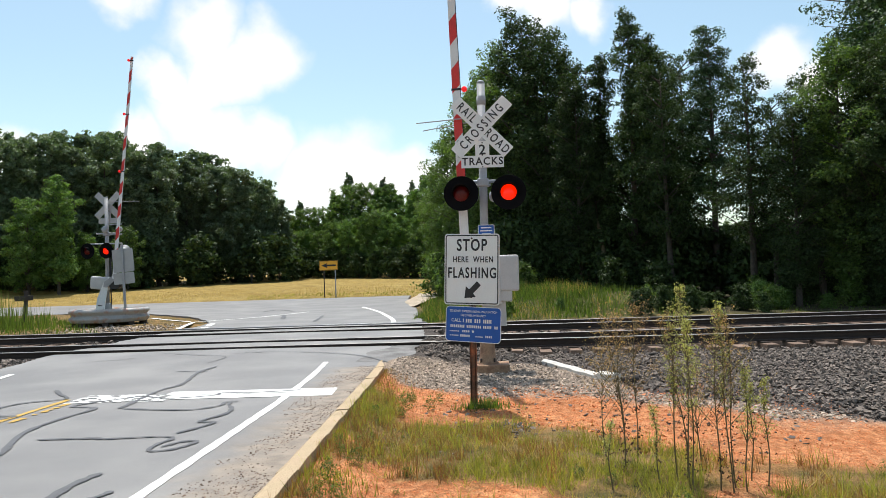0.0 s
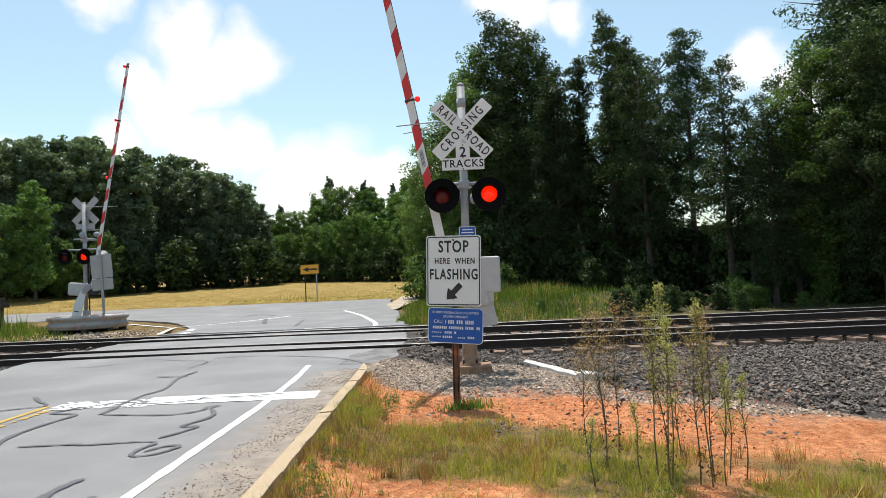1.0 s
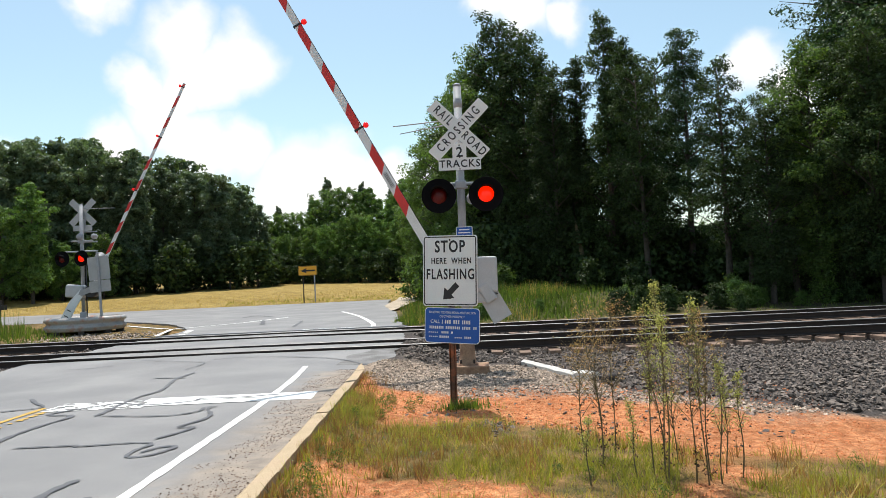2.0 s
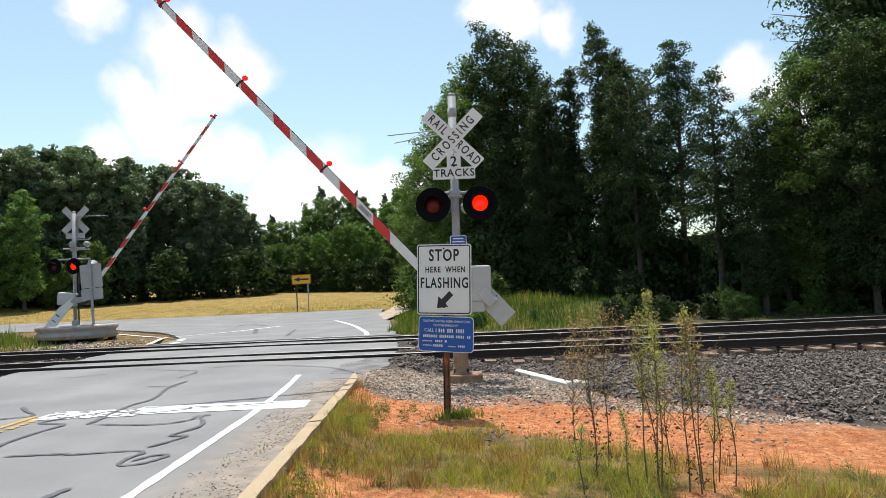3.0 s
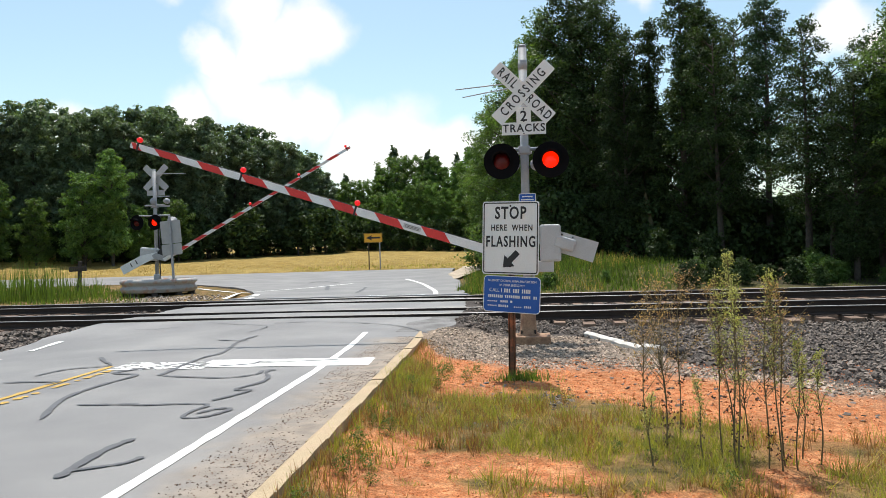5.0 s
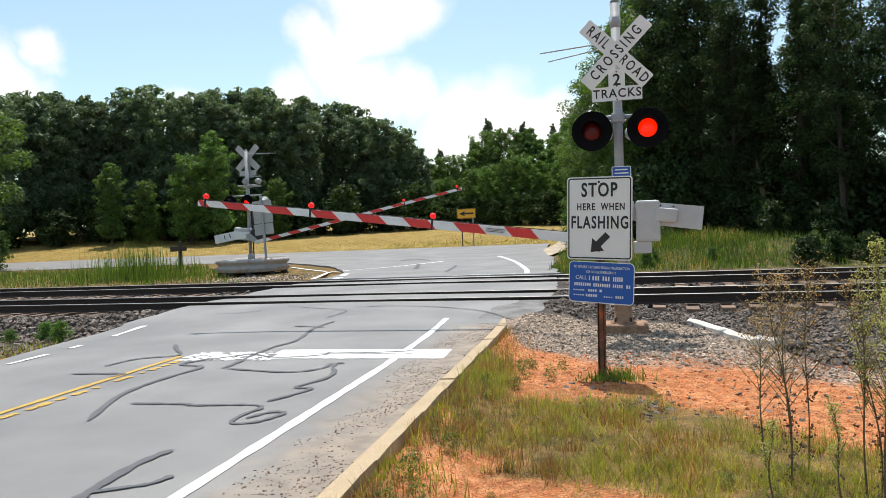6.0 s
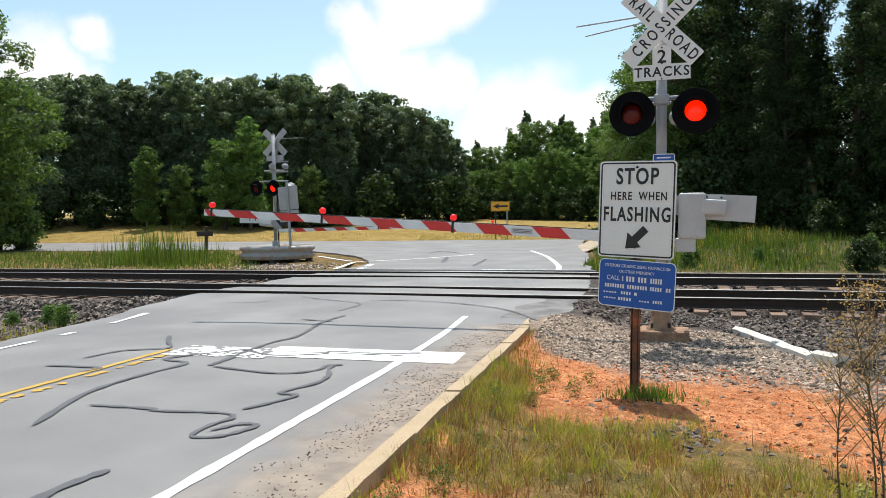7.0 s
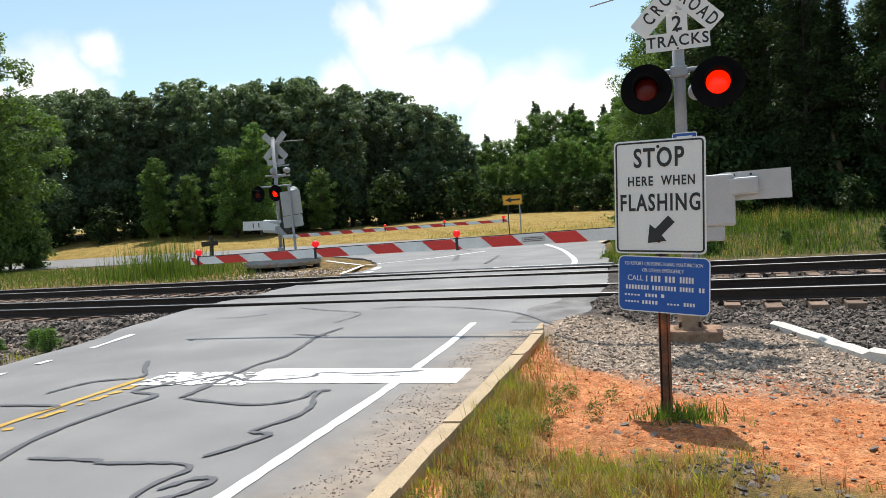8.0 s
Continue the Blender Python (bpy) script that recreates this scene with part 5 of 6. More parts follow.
# kind: limbs, height of the lowest, rise of the limbs, clump size, flatness of the clumps
HABIT = {"pine": (70, 0.34, 0.12, 0.5, 0.5), "bigpine": (75, 0.45, 0.05, 0.62, 0.42), "spire": (110, 0.03, 0.1, 0.3, 0.7), "cedar": (110, 0.12, 0.35, 0.34, 0.8),
         "airy": (70, 0.24, 0.5, 0.42, 0.75), "leafy": (105, 0.1, 0.5, 0.5, 0.75), "shrub": (26, 0.0, 0.6, 0.3, 0.75), "round": (95, 0.05, 0.45, 0.62, 0.8)}


def crown_spread(kind, u, h, seed, rnd):
    """How far a limb reaches, at the part u of the crown's height."""
    if kind == "pine":
        return 0.17 * h * (1 - 0.8 * u) * rnd.uniform(0.4, 1.15)
    if kind == "bigpine":
        return 0.17 * h * (1 - 0.5 * u * u) * rnd.uniform(0.35, 1.1)
    if kind == "spire":
        return 0.24 * h * (1 - u) ** 0.7 * rnd.uniform(0.3, 1.15) * (0.85 + 0.2 * math.sin(9 * u + seed)) + 0.04
    if kind == "cedar":
        return 0.15 * h * (1.03 - u) ** 0.55 * rnd.uniform(0.2, 1.15) * (0.8 + 0.25 * math.sin(10 * u + seed))
    if kind == "shrub":
        return 0.5 * h * math.sqrt(max(0.02, 1 - u * u)) * rnd.uniform(0.3, 1.0)
    if kind == "round":
        return 0.3 * h * (math.sin(math.pi * min(0.2 + 0.76 * u, 1)) ** 0.5) * rnd.uniform(0.4, 1.08)
    return (0.17 if kind == "airy" else 0.2) * h * (math.sin(math.pi * min(0.16 + 0.78 * u, 1)) ** 0.6) * rnd.uniform(0.3, 1.15) * (0.85 + 0.2 * math.sin(8 * u + seed))


def make_tree(kind, h, seed, leaves, size):
    """Trunk mesh and crown mesh for one sort of tree."""
    rnd = np.random.RandomState(seed)
    bm = bmesh.new()
    r0 = 0.011 * h + 0.05
    bend = rnd.normal(0, 0.012 * h, 2)
    trunk = [(bend[0] * math.sin(2.2 * t), bend[1] * math.sin(1.7 * t), h * 0.96 * t - 0.3) for t in np.linspace(0, 1, 9)]
    limb(bm, trunk, r0, 0.02, 8)
    cen, rad = [], []
    n, lo, rise, clump, flat = HABIT[kind]
    for k in range(n):
        t = lo + (0.985 - lo) * (k + rnd.rand()) / n
        u = (t - lo) / (1 - lo)
        spread = crown_spread(kind, u, h, seed, rnd)
        a = k * 2.4 + rnd.uniform(-0.5, 0.5)
        z = h * t
        base = np.array([np.interp(z, [p[2] for p in trunk], [p[i] for p in trunk]) for i in (0, 1)] + [z])
        up = spread * rise * (1 - 0.75 * u)
        tip = base + np.array([math.cos(a) * spread, math.sin(a) * spread, up])
        if k % (1 if "pine" in kind else 2) == 0 and spread > 0.25:
            st = base - np.array([0, 0, spread * 0.3])
            mid = (st + tip) / 2 + np.array([0, 0, 0.06 * spread])
            limb(bm, [tuple(st), tuple(mid), tuple(tip)], 0.012 * spread + 0.025, 0.008, 5)
        m = 3 if spread > 0.8 else 2
        for q in range(m):
            f = 0.45 + 0.6 * (q + rnd.rand() * 0.6) / m
            cen.append(base + (tip - base) * f + rnd.normal(0, 0.09 * spread + 0.05, 3))
            rad.append(clump * h / 13 * rnd.uniform(0.55, 1.35) * (1.1 - 0.45 * u) if kind != "shrub" else 0.16 * h + 0.1 * rnd.rand())
    trunk_me = bpy.data.meshes.new("trunk")
    bm.to_mesh(trunk_me)
    bm.free()
    crown_me = tris("crown", leaf_quads(np.array(cen), np.array(rad), leaves, size, rnd, shell=kind != "shrub", flat=flat))
    return trunk_me, crown_me


TREES = {}


def tree_kind(key, name, kind, h, seed, leaves, size, leaf, label, category="tree"):
    t, c = make_tree(kind, h, seed, leaves, size)
    t.materials.append(BARK)
    c.materials.append(leaf)
    TREES[key] = (name, t, c, label, category, h)


OAK = "tall dark green broadleaf tree at the edge of the field"
tree_kind("oak_a", "oak_tree", "leafy", 14, 101, 34000, 0.125, LEAF_DARK, OAK)
tree_kind("oak_b", "oak_tree", "leafy", 14, 102, 34000, 0.125, LEAF_DARK, OAK)
tree_kind("oak_c", "oak_tree", "leafy", 14, 103, 34000, 0.125, LEAF_DARK, OAK)
tree_kind("oak_d", "oak_tree", "round", 13, 127, 40000, 0.1, LEAF_MID, "leafy green tree beside the cross road")
tree_kind("wood_a", "broadleaf_tree", "leafy", 13, 104, 38000, 0.07, LEAF_MID, "tall leafy tree in the wood behind the tracks")
tree_kind("wood_b", "broadleaf_tree", "leafy", 13, 105, 40000, 0.068, SHADED_LEAF, "dense leafy tree in the wood behind the tracks, shade in its leaf colour")
tree_kind("wood_c", "cedar_tree", "cedar", 13, 106, 30000, 0.06, SHADED_LEAF, "slender evergreen in the wood behind the tracks, shade in its leaf colour")
tree_kind("wood_d", "broadleaf_tree", "airy", 12, 126, 15000, 0.064, SHADED_LEAF, "thin airy tree in the wood behind the tracks")
tree_kind("pine_a", "pine_tree", "pine", 14, 107, 26000, 0.065, NEEDLE, "slender pine with a thin crown and bare lower trunk")
tree_kind("pine_b", "pine_tree", "bigpine", 18, 108, 48000, 0.07, NEEDLE, "tall dark pine with layered branches")
tree_kind("young_a", "young_tree", "leafy", 9, 109, 17000, 0.1, LEAF_LIGHT, "light green young tree before the wood")
tree_kind("young_b", "young_tree", "round", 8, 110, 17000, 0.095, LEAF_LIGHT, "light green young tree before the wood")
tree_kind("young_c", "young_tree", "round", 9, 119, 17000, 0.1, LEAF_MID, "mid-green young tree before the wood")
tree_kind("spire_a", "conifer", "spire", 11, 111, 22000, 0.11, LEAF_DARK, "pointed dark young conifer at the far edge of the field")
tree_kind("back_a", "broadleaf_tree", "round", 13, 121, 10000, 0.24, LEAF_DARK, "dark leafy tree deep in the wood")
tree_kind("back_b", "broadleaf_tree", "leafy", 13, 122, 10000, 0.18, SHADED_LEAF, "dark leafy tree deep in the wood")
tree_kind("bush_a", "bush", "shrub", 2.2, 112, 6000, 0.075, LEAF_MID, "leafy bush at the foot of the wood", "bush")
tree_kind("bush_b", "bush", "shrub", 1.5, 113, 4500, 0.055, LEAF_LIGHT, "light green bush beside the tracks", "bush")
tree_kind("herb", "low_weed", "shrub", 0.3, 115, 700, 0.011, BANK_GREEN, "low leafy green weed in the verge grass", "weed")
tree_kind("bush_c", "bush", "shrub", 3.5, 114, 4200, 0.15, SHADED_LEAF, "undergrowth at the foot of the wood, shade in its leaf colour", "bush")


def plant(key, x, y, h, rnd, group, label=""):
    name, t, c, lab, cat, h0 = TREES[key]
    k = h / h0
    ob = thing(name, pose(x, y, float(ground_z(x, y)) - 0.05, 0, 0, rnd.uniform(0, 360)), label or lab, cat, group)
    ob.scale = (k * rnd.uniform(0.9, 1.12), k * rnd.uniform(0.9, 1.12), k)
    part("trunk", t, None, ob)
    part("crown", c, None, ob)
    return ob


def polar(deg, r):
    return 0.2 + r * math.sin(radians(deg)), 0.5 + r * math.cos(radians(deg))


def top_height(d, r, el):
    """The height of a tree at that bearing and distance whose tip stands el degrees over the eye."""
    x, y = polar(d, r)
    return r * math.tan(radians(el)) + 1.5 - float(ground_z(x, y))


def build_woods():
    rnd = random.Random(77)
    # broadleaf wood beyond the field: tops drop towards the gap
    line = [-58, -48, -46.3, -44.5, -42.4, -40.5, -38, -35.8, -34.2, -32, -28.7, -26.6, -23, -21, -19, -17.3, -16.2], [10, 9.6, 9.3, 10.3, 10.2, 9.6, 10.8, 10.8, 10.2, 10.5, 10.9, 10.2, 9.9, 9.0, 8.1, 7.5, 6.2]
    for row, (r, step, key) in enumerate(((74, 1.9, ("oak_a", "oak_b", "oak_c")), (80, 2.9, ("back_a",)))):
        d = -57.0 + row
        while d < -15.9 - 0.6 * row:
            el = float(np.interp(d, *line)) * (1.0 if row else rnd.uniform(0.91, 1.04))
            dist = r + rnd.uniform(-1.5, 1.5)
            x, y = polar(d, dist)
            plant(rnd.choice(key), x, y, top_height(d, dist, el), rnd, "wood beyond the field")
            d += step * rnd.uniform(0.8, 1.15) * (0.75 if d > -22 else 1)
    for k in range(29):
        x, y = polar(-57 + 1.48 * k + rnd.uniform(-0.5, 0.5), 71 + rnd.uniform(-1, 2.5))
        plant("bush_c", x, y, rnd.uniform(2.6, 4.6), rnd, "undergrowth beyond the field")
    for d, r, h, key in ((-31.8, 66, 9.6, "young_a"), (-33.6, 67, 7.5, "young_b"), (-27.4, 68, 5.5, "young_c"), (-39.0, 68, 7, "young_a"), (-36.6, 68, 5.5, "young_c"), (-30, 68, 5, "young_b")):
        x, y = polar(d, r)
        plant(key, x, y, h, rnd, "young trees before the wood")
    # nearer trees at the end of the cross road
    for d, r, h, key in ((-48.9, 50, 13.6, "oak_d"), (-53, 47, 13, "oak_d"), (-57.5, 50, 14, "oak_d"), (-47.6, 52, 7, "young_c"), (-46.2, 51, 2.6, "bush_a"), (-48.5, 48, 3.0, "bush_a"), (-52, 46, 3.0, "bush_c"), (-55, 44, 3.0, "bush_c")):
        x, y = polar(d, r)
        plant(key, x, y, h, rnd, "trees beside the cross road")
    # gap: young mixed trees, further off
    line = [-15.5, -14.9, -13.6, -12.5, -11.2, -9.4, -7.3, -6, -4.5], [5.4, 5.9, 5.6, 6.3, 7.2, 7.6, 7.0, 7.3, 8.4]
    d = -15.4
    while d < -4.2:
        for r, keys, part_ in ((82 - 1.1 * (d + 15), ("young_a", "young_c", "young_a"), 1.0), (77 - 1.1 * (d + 15), ("young_b", "young_c", "young_a"), 0.72)):
            b = d + rnd.uniform(-0.35, 0.35)
            x, y = polar(b, r)
            plant(rnd.choice(keys), x, y, top_height(b, r, float(np.interp(b, *line)) * part_ * rnd.uniform(0.9, 1.03)), rnd, "young trees across the gap")
        d += rnd.uniform(0.85, 1.25)
    for d, r, el in ((-14.9, 86, 6.2), (-12.4, 86, 6.9), (-11.1, 83, 8.3), (-8.6, 82, 7.9), (-6.3, 80, 7.6)):
        x, y = polar(d, r)
        plant("spire_a", x, y, top_height(d, r, el), rnd, "young trees across the gap")
    for k in range(6):
        x, y = polar(-15.8 + 1.9 * k, 93)
        plant("back_a", x, y, top_height(-15.8 + 1.9 * k, 93, 4.6), rnd, "young trees across the gap")
    for k in range(9):
        x, y = polar(-14.5 + 1.3 * k, 75 - 1.5 * k)
        plant("bush_c", x, y, rnd.uniform(2.0, 3.2), rnd, "undergrowth beyond the field")
    # wood behind the tracks: bearing, distance, height of the tip over the eye in degrees
    for d, r, el, key in ((-4.4, 46, 8.6, "wood_a"), (-3.4, 42, 10.6, "wood_a"), (-2.0, 39, 14.2, "wood_a"), (-0.6, 37, 15.9, "wood_a"), (1.0, 36, 17.6, "wood_a"), (2.9, 35, 19.8, "wood_b"), (4.3, 34, 18.6, "wood_b"), (5.5, 33, 17.0, "wood_c"), (6.6, 32, 14.5, "wood_b"), (7.8, 33, 16.0, "wood_d"),
                          (9.1, 33, 16.6, "wood_c"), (10.6, 32, 19.3, "wood_c"), (11.8, 33, 17.6, "wood_c"), (12.5, 35, 16.9, "wood_b"), (13.4, 30, 15.4, "wood_d"), (14.3, 33, 16.2, "wood_d"), (16.5, 32, 17.7, "pine_a"), (19.1, 28, 15.0, "wood_d"), (20.5, 29, 12.4, "wood_d"), (22.0, 26.5, 11.4, "wood_b"),
                          (23.6, 27.5, 13.6, "wood_d"), (25.2, 27, 15.3, "wood_a"), (27.0, 27, 15.0, "wood_b"), (28.4, 34, 27.5, "pine_b"), (29.0, 26.5, 15.6, "wood_b"), (31.4, 33, 28, "pine_b"), (31, 27, 16.5, "wood_b"), (33.5, 26, 17, "wood_b")):
        x, y = polar(d, r)
        plant(key, x, y, top_height(d, r, el), rnd, "wood behind the tracks")
    for d in (-1.0, 1.5, 3.8, 5.6, 7.0, 24.5, 27, 29.5, 32):
        x, y = polar(d + rnd.uniform(-0.4, 0.4), 42 + rnd.uniform(-2, 3))
        plant("back_b", x, y, rnd.uniform(8.5, 10), rnd, "wood behind the tracks")
    for d in (*np.arange(-2, 12, 1.7), *np.arange(12.2, 21, 1.3), *np.arange(21.5, 36, 1.7)):
        x, y = polar(d + rnd.uniform(-0.4, 0.4), 39 + rnd.uniform(-2, 3))
        plant("bush_c", x, y, rnd.uniform(3.0, 5.0) * (0.72 if 7 < d < 22 else 1), rnd, "undergrowth behind the tracks")
    for k in range(22):
        x, y = polar(-0.5 + 1.6 * k + rnd.uniform(-0.4, 0.4), 32.5 + rnd.uniform(-1.5, 1.5) - max(0, k - 10) * 0.25)
        plant("bush_c", x, y, rnd.uniform(1.8, 3.4), rnd, "undergrowth behind the tracks")
    for d, r, h, key in ((2.2, 29.5, 1.2, "bush_a"), (-4.3, 43, 2.6, "bush_a"), (-3.3, 40, 2.8, "bush_a"), (-2.0, 37, 2.4, "bush_a"), (-0.6, 35, 2.2, "bush_a"), (20.2, 25.2, 0.75, "bush_b"), (9.0, 28.0, 1.2, "bush_c"), (12.5, 28.5, 1.4, "bush_c"), (19.4, 26.0, 0.9, "bush_b"), (20.9, 25.5, 0.7, "bush_b"), (23.8, 25.6, 0.5, "bush_b")):
        x, y = polar(d, r)
        plant(key, x, y, h, rnd, "bushes beside the tracks")
    for k in range(7):
        x, y = rnd.uniform(0.2, 5.5), rnd.uniform(23.2, 27)
        plant(rnd.choice(("bush_b", "bush_a", "bush_a")), x, y, rnd.uniform(0.25, 0.55), rnd, "bushes on the bank", "leafy green weed clump on the bank")
    for k in range(14):
        x, y = rnd.uniform(8.5, 20), rnd.uniform(24.2, 27.5)
        plant(rnd.choice(("bush_c", "bush_c", "bush_a")), x, y, rnd.uniform(0.5, 1.1), rnd, "low undergrowth beside the tracks", "low dark green undergrowth beside the tracks")
    # added dark bushes that stand in for tree shade on the bright ground here
    for k in range(11):
        plant("bush_c", 4.6 + 0.42 * k, rnd.uniform(23.2, 25.2), rnd.uniform(0.45, 0.85), rnd, "low undergrowth beside the tracks", "low dark green undergrowth beside the tracks")
    for x, y, h in ((-10.6, 12.9, 0.45), (-11.1, 13.1, 0.38), (-11.7, 12.8, 0.32)):
        plant("bush_b", x, y, h, rnd, "bushes beside the tracks", "small light green bush on the ballast")
    for k in range(46):
        y = rnd.uniform(4.2, 9.6)
        x = float(kerb_x(y)) + 0.22 + abs(rnd.gauss(0, 0.5)) if k < 30 else rnd.uniform(0.2, 3.2)
        if k < 30 or y < 6.8:
            plant("herb", x, y, rnd.uniform(0.07, 0.2), rnd, "low weeds on the verge")
    # a bare leaning trunk at the wood's edge
    ob = thing("dead_trunk", pose(5.0, 31.5, 0.3, 0, -7, 0), "pale leaning dead trunk at the edge of the wood", "tree trunk")
    bm = bmesh.new()
    limb(bm, [(0, 0, -0.2), (0.05, 0, 1.5), (-0.02, 0, 3.0), (0.04, 0, 4.2)], 0.13, 0.06, 8)
    part("trunk", bm, STEM, ob)


build_woods()


# ---------------------------------------------------------------- grass
def blades(name, x, y, h, w, material, label, seed, lean=0.45, zoff=0.0, thin=True):
    rnd = np.random.RandomState(seed)
    n = len(x)
    z = ground_z(x, y) - 0.01 + zoff
    a = rnd.uniform(0, 6.28, n)
    l = rnd.uniform(0.05, lean, n) * h
    b = a + rnd.uniform(-1.2, 1.2, n) + 1.57
    p = np.stack([x, y, z], -1)
    side = np.stack([np.cos(b), np.sin(b), 0 * b], -1) * (w * rnd.uniform(0.6, 1.4, n))[:, None]
    mid = p + np.stack([np.cos(a) * l * 0.35, np.sin(a) * l * 0.35, h * 0.6], -1)
    tip = p + np.stack([np.cos(a) * l, np.sin(a) * l, h], -1)
    ob = part(name, tris(name, np.stack([p - side, p + side, tip], 1)) if thin else quads(name, np.stack([p - side, p + side, mid + side * 0.8, tip], 1)), material)
    return tagged(ob, label, "grass", kind="stuff")


def build_grass():
    r = np.random.RandomState(3)

    def scatter(n, x0, x1, y0, y1, keep):
        x, y = r.uniform(x0, x1, n), r.uniform(y0, y1, n)
        k = keep(x, y) > r.rand(n)
        return x[k], y[k]

    def verge(x, y):
        g = ground_masks(x, y)
        bare = np.maximum(np.maximum(g["clay"], g["gravel"]), g["stone"])
        return np.where((x > kerb_x(y) + 0.16), (1 - bare) * (0.16 + 0.84 * sm(0.36, 0.62, fbm(x, y, 2.2, 61))), 0)

    cx, cy = scatter(20000, -1.5, 5.4, 3.0, 11.0, verge)
    m = r.randint(6, 18, len(cx))
    size = np.repeat(r.uniform(0.35, 1.25, len(cx)) ** 1.5, m)
    tone = np.repeat(fbm(cx, cy, 1.7, 63) + r.uniform(-0.22, 0.22, len(cx)), m)
    x = np.repeat(cx, m) + r.normal(0, 0.03, m.sum())
    y = np.repeat(cy, m) + r.normal(0, 0.03, m.sum())
    k = x > kerb_x(y) + 0.17
    x, y, size, tone = x[k], y[k], size[k], tone[k]
    h = r.uniform(0.03, 0.17, len(x)) * size
    k = tone > 0.45
    blades("grass", x[k], y[k], h[k], 0.0034, GRASS_GREEN, "tufted yellow-green grass on the verge", 1, 1.0)
    k2 = ~k & (tone > 0.35)
    blades("dry_grass", x[k2], y[k2], h[k2], 0.0036, GRASS_DRY, "dry straw-coloured grass on the verge", 2, 1.3)
    k3 = ~k & ~k2
    blades("reddish_grass", x[k3], y[k3], h[k3] * 1.1, 0.0036, GRASS_RED, "reddish dry grass on the verge", 14, 0.6)
    # fringe leaning over the kerb
    y = r.uniform(3, 12.0, 9000)
    x = kerb_x(y) + 0.1 + np.abs(r.normal(0, 0.26, 9000))
    h = r.uniform(0.03, 0.15, 9000) * (0.15 + 1.5 * fbm(x, y, 2.4, 64) ** 1.5) * sm(12.4, 11.0, y)
    k = r.rand(9000) < 0.75 * sm(0.4, 0.6, fbm(x, y, 1.6, 68)) * sm(10.8, 9.0, y) + 0.06
    blades("grass", x[k], y[k], h[k], 0.005, GRASS_GREEN, "longer green grass along the kerb", 3)
    k = ~k & (r.rand(9000) < 0.5)
    blades("reddish_grass", x[k], y[k], h[k] * 1.05, 0.004, GRASS_RED, "reddish dry seed grass along the kerb", 4, 0.5)
    # tuft at the sign post
    x, y = -0.02 + r.normal(0, 0.15, 500), 8.8 + r.normal(0, 0.1, 500)
    blades("grass", x, y, r.uniform(0.04, 0.17, 500), 0.006, BANK_GREEN, "green tuft round the sign post", 5, 0.6)
    # bank behind the tracks
    x, y = scatter(40000, -2.5, 24, 22.6, 29.5, lambda x, y: 0.95 * sm(22.5, 23.2, y) * sm(5.2, 3.0, x) + 0.2 * sm(7.8, 9.0, x) * sm(26.5, 24.5, y))
    h = r.uniform(0.15, 0.7, len(x)) * (0.1 + 1.3 * fbm(x, y, 0.9, 65)) * (1 - 0.65 * sm(2.2, 5.5, x)) * (0.5 + 0.5 * sm(22.8, 25, y))
    k = fbm(x, y, 0.8, 66) + r.uniform(-0.25, 0.25, len(x)) > 0.37 - 0.3 * sm(5, 9, x)
    blades("tall_grass", x[k], y[k], h[k], 0.012, BANK_GREEN, "rank green grass on the bank behind the tracks", 6)
    blades("tall_grass", x[~k], y[~k], h[~k], 0.01, GRASS_DRY, "seeding pale grass on the bank behind the tracks", 7)
    # left of the far mast, between tracks and road
    x, y = scatter(22000, -42, -10.2, 22.6, 33, lambda x, y: sm(34, 30, y) * 0.9 * (x < -12.4 + 0.8 * (22.6 - y)))
    h = r.uniform(0.08, 0.36, len(x)) * (0.3 + fbm(x, y, 0.5, 67))
    blades("tall_grass", x, y, h, 0.014, BANK_GREEN, "rank grass between the tracks and the road", 8)
    x, y = -18.2 + r.normal(0, 1.6, 900), 24.6 + r.normal(0, 0.6, 900)
    k = x < -15.2
    blades("reeds", x[k], y[k], (r.uniform(0.4, 1.5, len(x)) * np.exp(-((x + 18) / 2.2) ** 2) + 0.3)[k], 0.014, BANK_GREEN, "tall dark reeds beside the tracks", 9, 0.15)
    # field and its rough edge
    x, y = scatter(26000, -60, 2, 46.2, 60, lambda x, y: sm(60, 46, y))
    blades("field_grass", x, y, r.uniform(0.04, 0.16, len(x)), 0.011, GRASS_DRY, "mown straw-coloured grass of the field", 10)
    x, y = scatter(2500, -16, -4, 45.8, 48, lambda x, y: 0.5 + 0 * x)
    blades("field_grass", x, y, r.uniform(0.05, 0.17, len(x)), 0.02, GRASS_GREEN, "green grass along the edge of the road", 11)
    x, y = scatter(12000, -4, 6, 23, 50, lambda x, y: (mouth(x, y) < 0.1) * 0.9)
    blades("grass", x, y, r.uniform(0.1, 0.35, len(x)), 0.016, BANK_GREEN, "green grass beside the drive", 12)
    # left verge of the road on this side
    x, y = scatter(6000, -14, -8.2, 5, 12.2, lambda x, y: (x < left_x(y) - 0.3) * 0.8)
    blades("grass", x, y, r.uniform(0.1, 0.3, len(x)), 0.008, GRASS_GREEN, "green grass beside the road", 13)


build_grass()


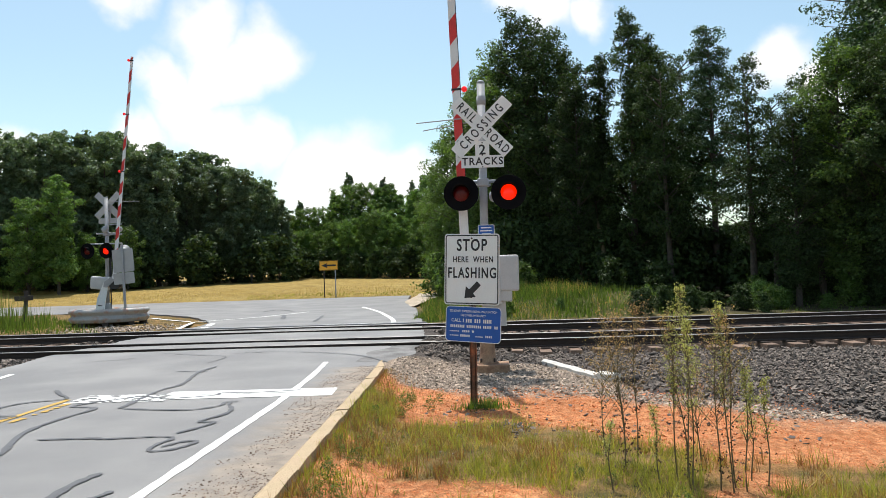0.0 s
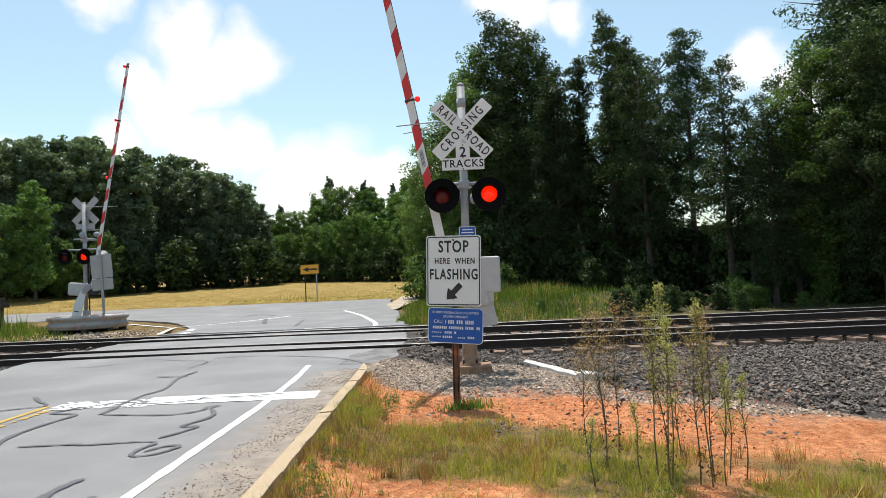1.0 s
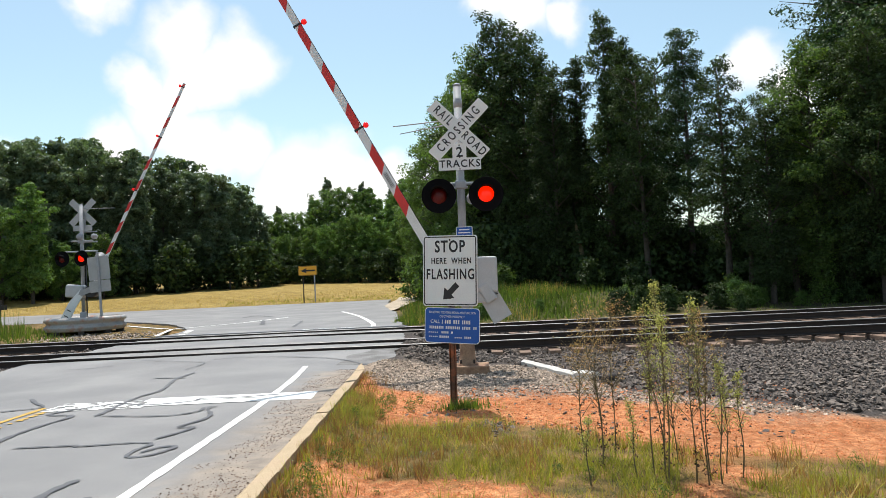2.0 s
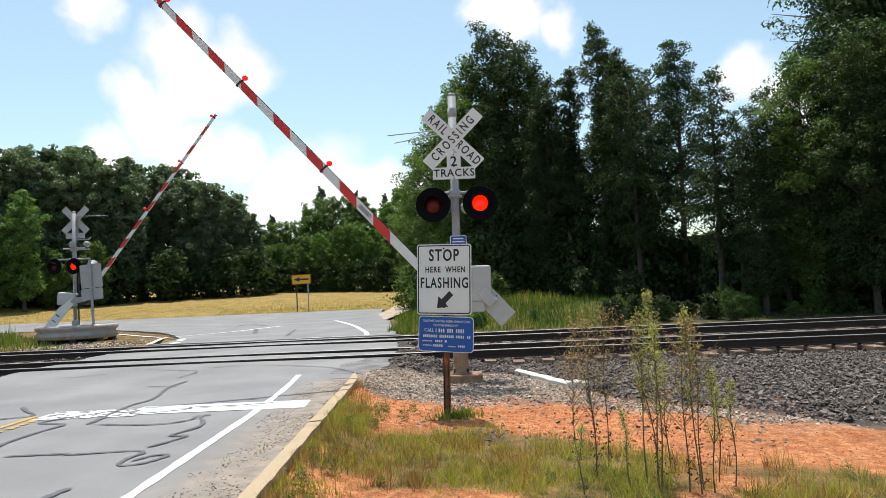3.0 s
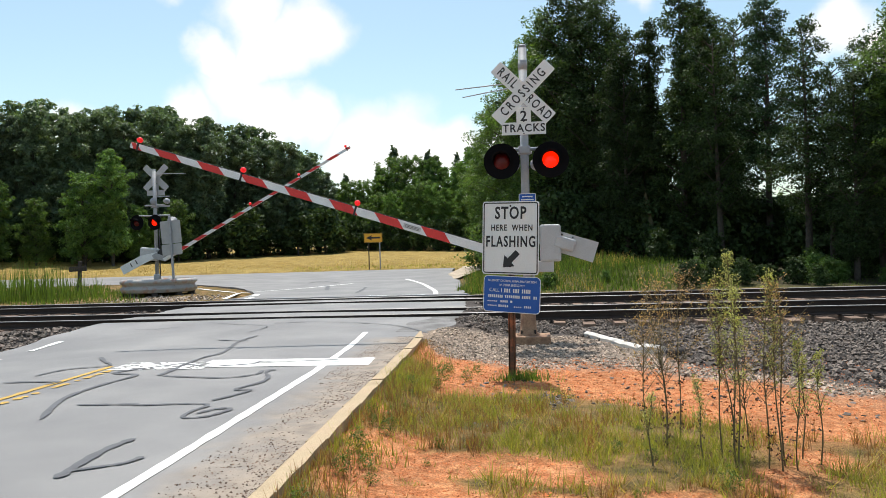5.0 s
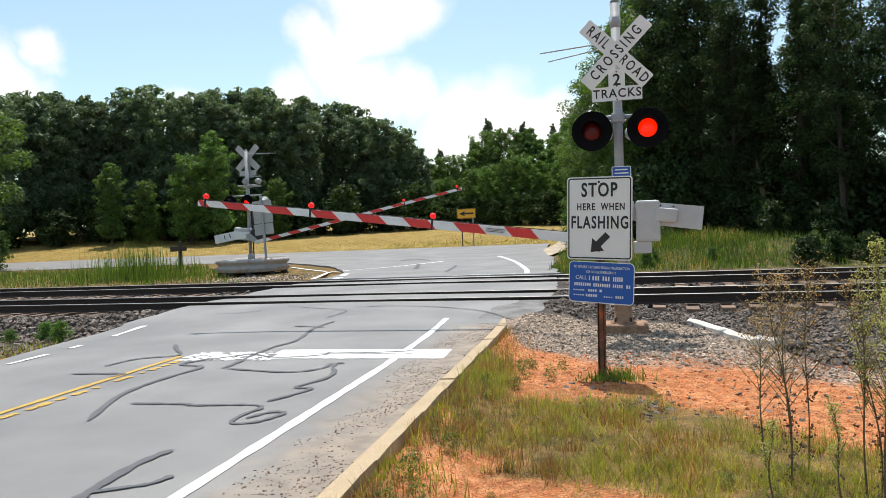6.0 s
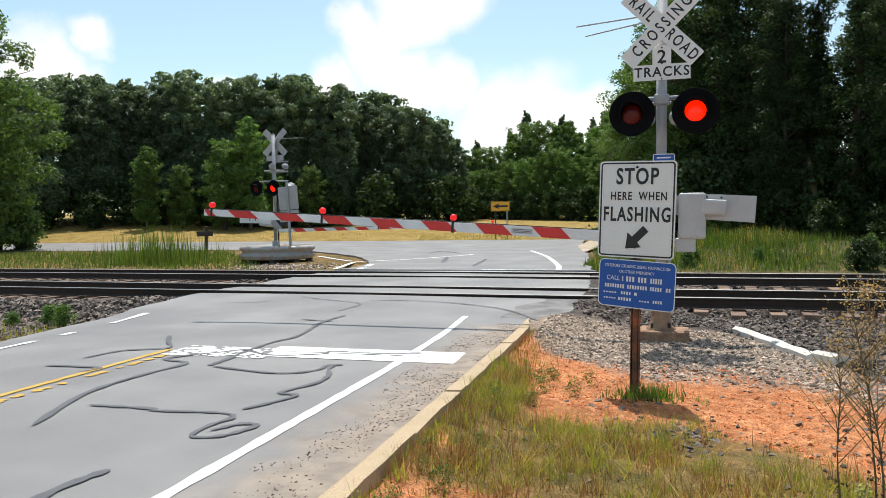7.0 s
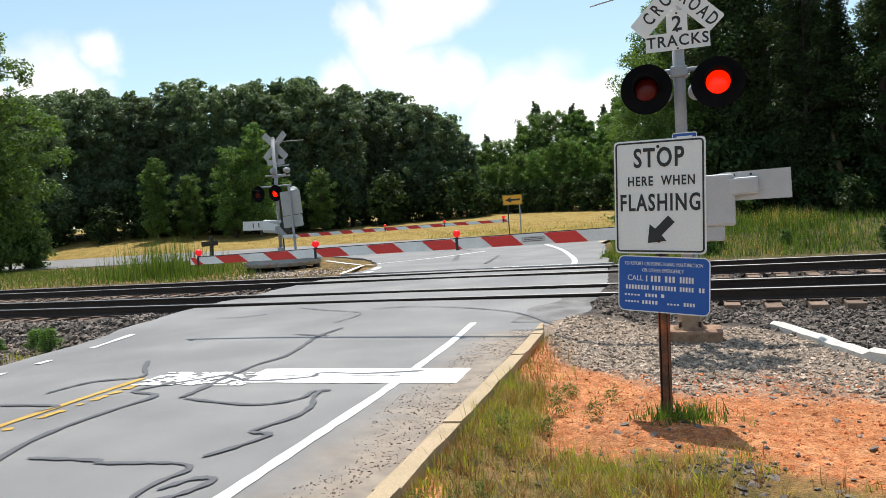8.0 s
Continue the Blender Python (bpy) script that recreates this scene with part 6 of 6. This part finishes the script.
# ---------------------------------------------------------------- tall weeds
def build_weed(x, y, h, dry, seed):
    """A tall stem, withered leaves on its lower part, thin branches with small leaves above."""
    rnd = np.random.RandomState(seed)
    ob = thing("weed", pose(x, y, float(ground_z(x, y)) - 0.02), "tall dry reddish weed with thin branches" if dry else "tall feathery green weed going to seed", "weed", "tall weeds on the verge")
    bm = bmesh.new()
    ln_ = rnd.normal(0, 0.06, 2) * h
    st = [(ln_[0] * t * t + 0.012 * math.sin(7 * t + seed), ln_[1] * t * t, h * t) for t in np.linspace(0, 1, 10)]
    limb(bm, st, 0.0065, 0.002, 5)
    on = lambda t: np.array([np.interp(t, np.linspace(0, 1, 10), [q[i] for q in st]) for i in range(3)])
    Q, D = [], []
    for k in range(int((46 if dry else 40) * h)):
        t = 1 - 0.62 * rnd.rand() ** 1.3
        p = on(t)
        a = rnd.uniform(0, 6.28)
        l = rnd.uniform(0.05, 0.3) * (1.2 - t) * h * (2.0 if dry else 1.0) + 0.03
        d = np.array([math.cos(a) * 0.42, math.sin(a) * 0.42, 0.9]) if not dry else np.array([math.cos(a) * 0.65, math.sin(a) * 0.65, 0.75])
        tip = p + d * l
        if rnd.rand() < 0.7:
            limb(bm, [tuple(p), tuple((p + tip) / 2 + rnd.normal(0, 0.006, 3)), tuple(tip)], 0.0026, 0.001, 4)
        m = 14 if dry else 22
        c = p + (tip - p) * rnd.uniform(0.25, 1.05, (m, 1)) + rnd.normal(0, 0.012, (m, 3))
        Q.append(leaf_quads(c, np.full(m, 0.012), m, 0.0065 if dry else 0.0072, rnd))
    for k in range(int((24 if dry else 6) * h)):
        t = rnd.uniform(0.06, 0.55)
        p = on(t)
        a = rnd.uniform(0, 6.28)
        c = p + np.array([math.cos(a), math.sin(a), -0.5]) * rnd.uniform(0.01, 0.05)
        D.append(leaf_quads(c[None].repeat(4, 0) + rnd.normal(0, 0.01, (4, 3)), np.full(4, 0.012), 4, 0.0105, rnd))
    tagged(part("stem", bm, STEM, ob), kind="stuff")
    part("leaves", tris("leaves", np.concatenate(Q)), WEED_DRY if dry else WEED_GREEN, ob)
    part("withered_leaves", tris("withered_leaves", np.concatenate(D)), WITHERED, ob, "withered brown leaves")
    return ob


for i_, (x_, y_, h_, d_) in enumerate(((1.13, 5.9, 1.22, True), (1.27, 6.2, 1.3, True), (1.2, 6.4, 1.2, True), (1.03, 6.3, 0.95, True), (1.45, 5.6, 1.3, False), (1.53, 5.55, 1.42, False), (1.5, 5.35, 1.2, False), 
                                       (1.56, 5.75, 1.2, True), (1.72, 5.5, 1.22, True), (1.78, 5.42, 1.3, False), (1.84, 5.55, 1.2, True), (1.9, 5.45, 0.85, False), (2.02, 5.7, 0.7, False), (2.1, 5.6, 0.75, False), 
                                       (1.65, 5.75, 0.8, True), (0.95, 5.5, 0.5, False), (1.3, 5.5, 0.6, False))):
    build_weed(x_, y_, h_, d_, 200 + i_)


# ---------------------------------------------------------------- what moves
def motions():
    near = [(0, 1.3), (0.5, 3.8), (1, 10.3), (1.5, 19.8), (1.7, 23.2), (2.8, 39.5), (3, 42.0), (3.5, 49.4), (4, 56.7), (4.5, 64.3), (4.7, 67.2), (5.8, 81.6), (6, 82.4), (6.5, 83.3), (7, 86.0), (7.5, 88.8), (8, 90.6)]
    far = [(0, 5.8), (0.5, 6.4), (1, 10.7), (1.5, 20.4), (1.7, 23.0), (2.8, 35.5), (3, 37.5), (3.5, 43.3), (4, 47.8), (4.5, 53.6), (4.7, 57), (5.8, 75.4), (6, 79.0), (6.5, 85.7), (7, 89.3), (7.5, 88.4), (8, 89.5)]
    walk(near_arm, [(t, pose(0.13, 0.09, 1.72, 0, -a - 0.5, 0)) for t, a in near])
    walk(far_arm, [(t, pose(0.1, -0.34, 1.22, 0, a, 0)) for t, a in far])


motions()
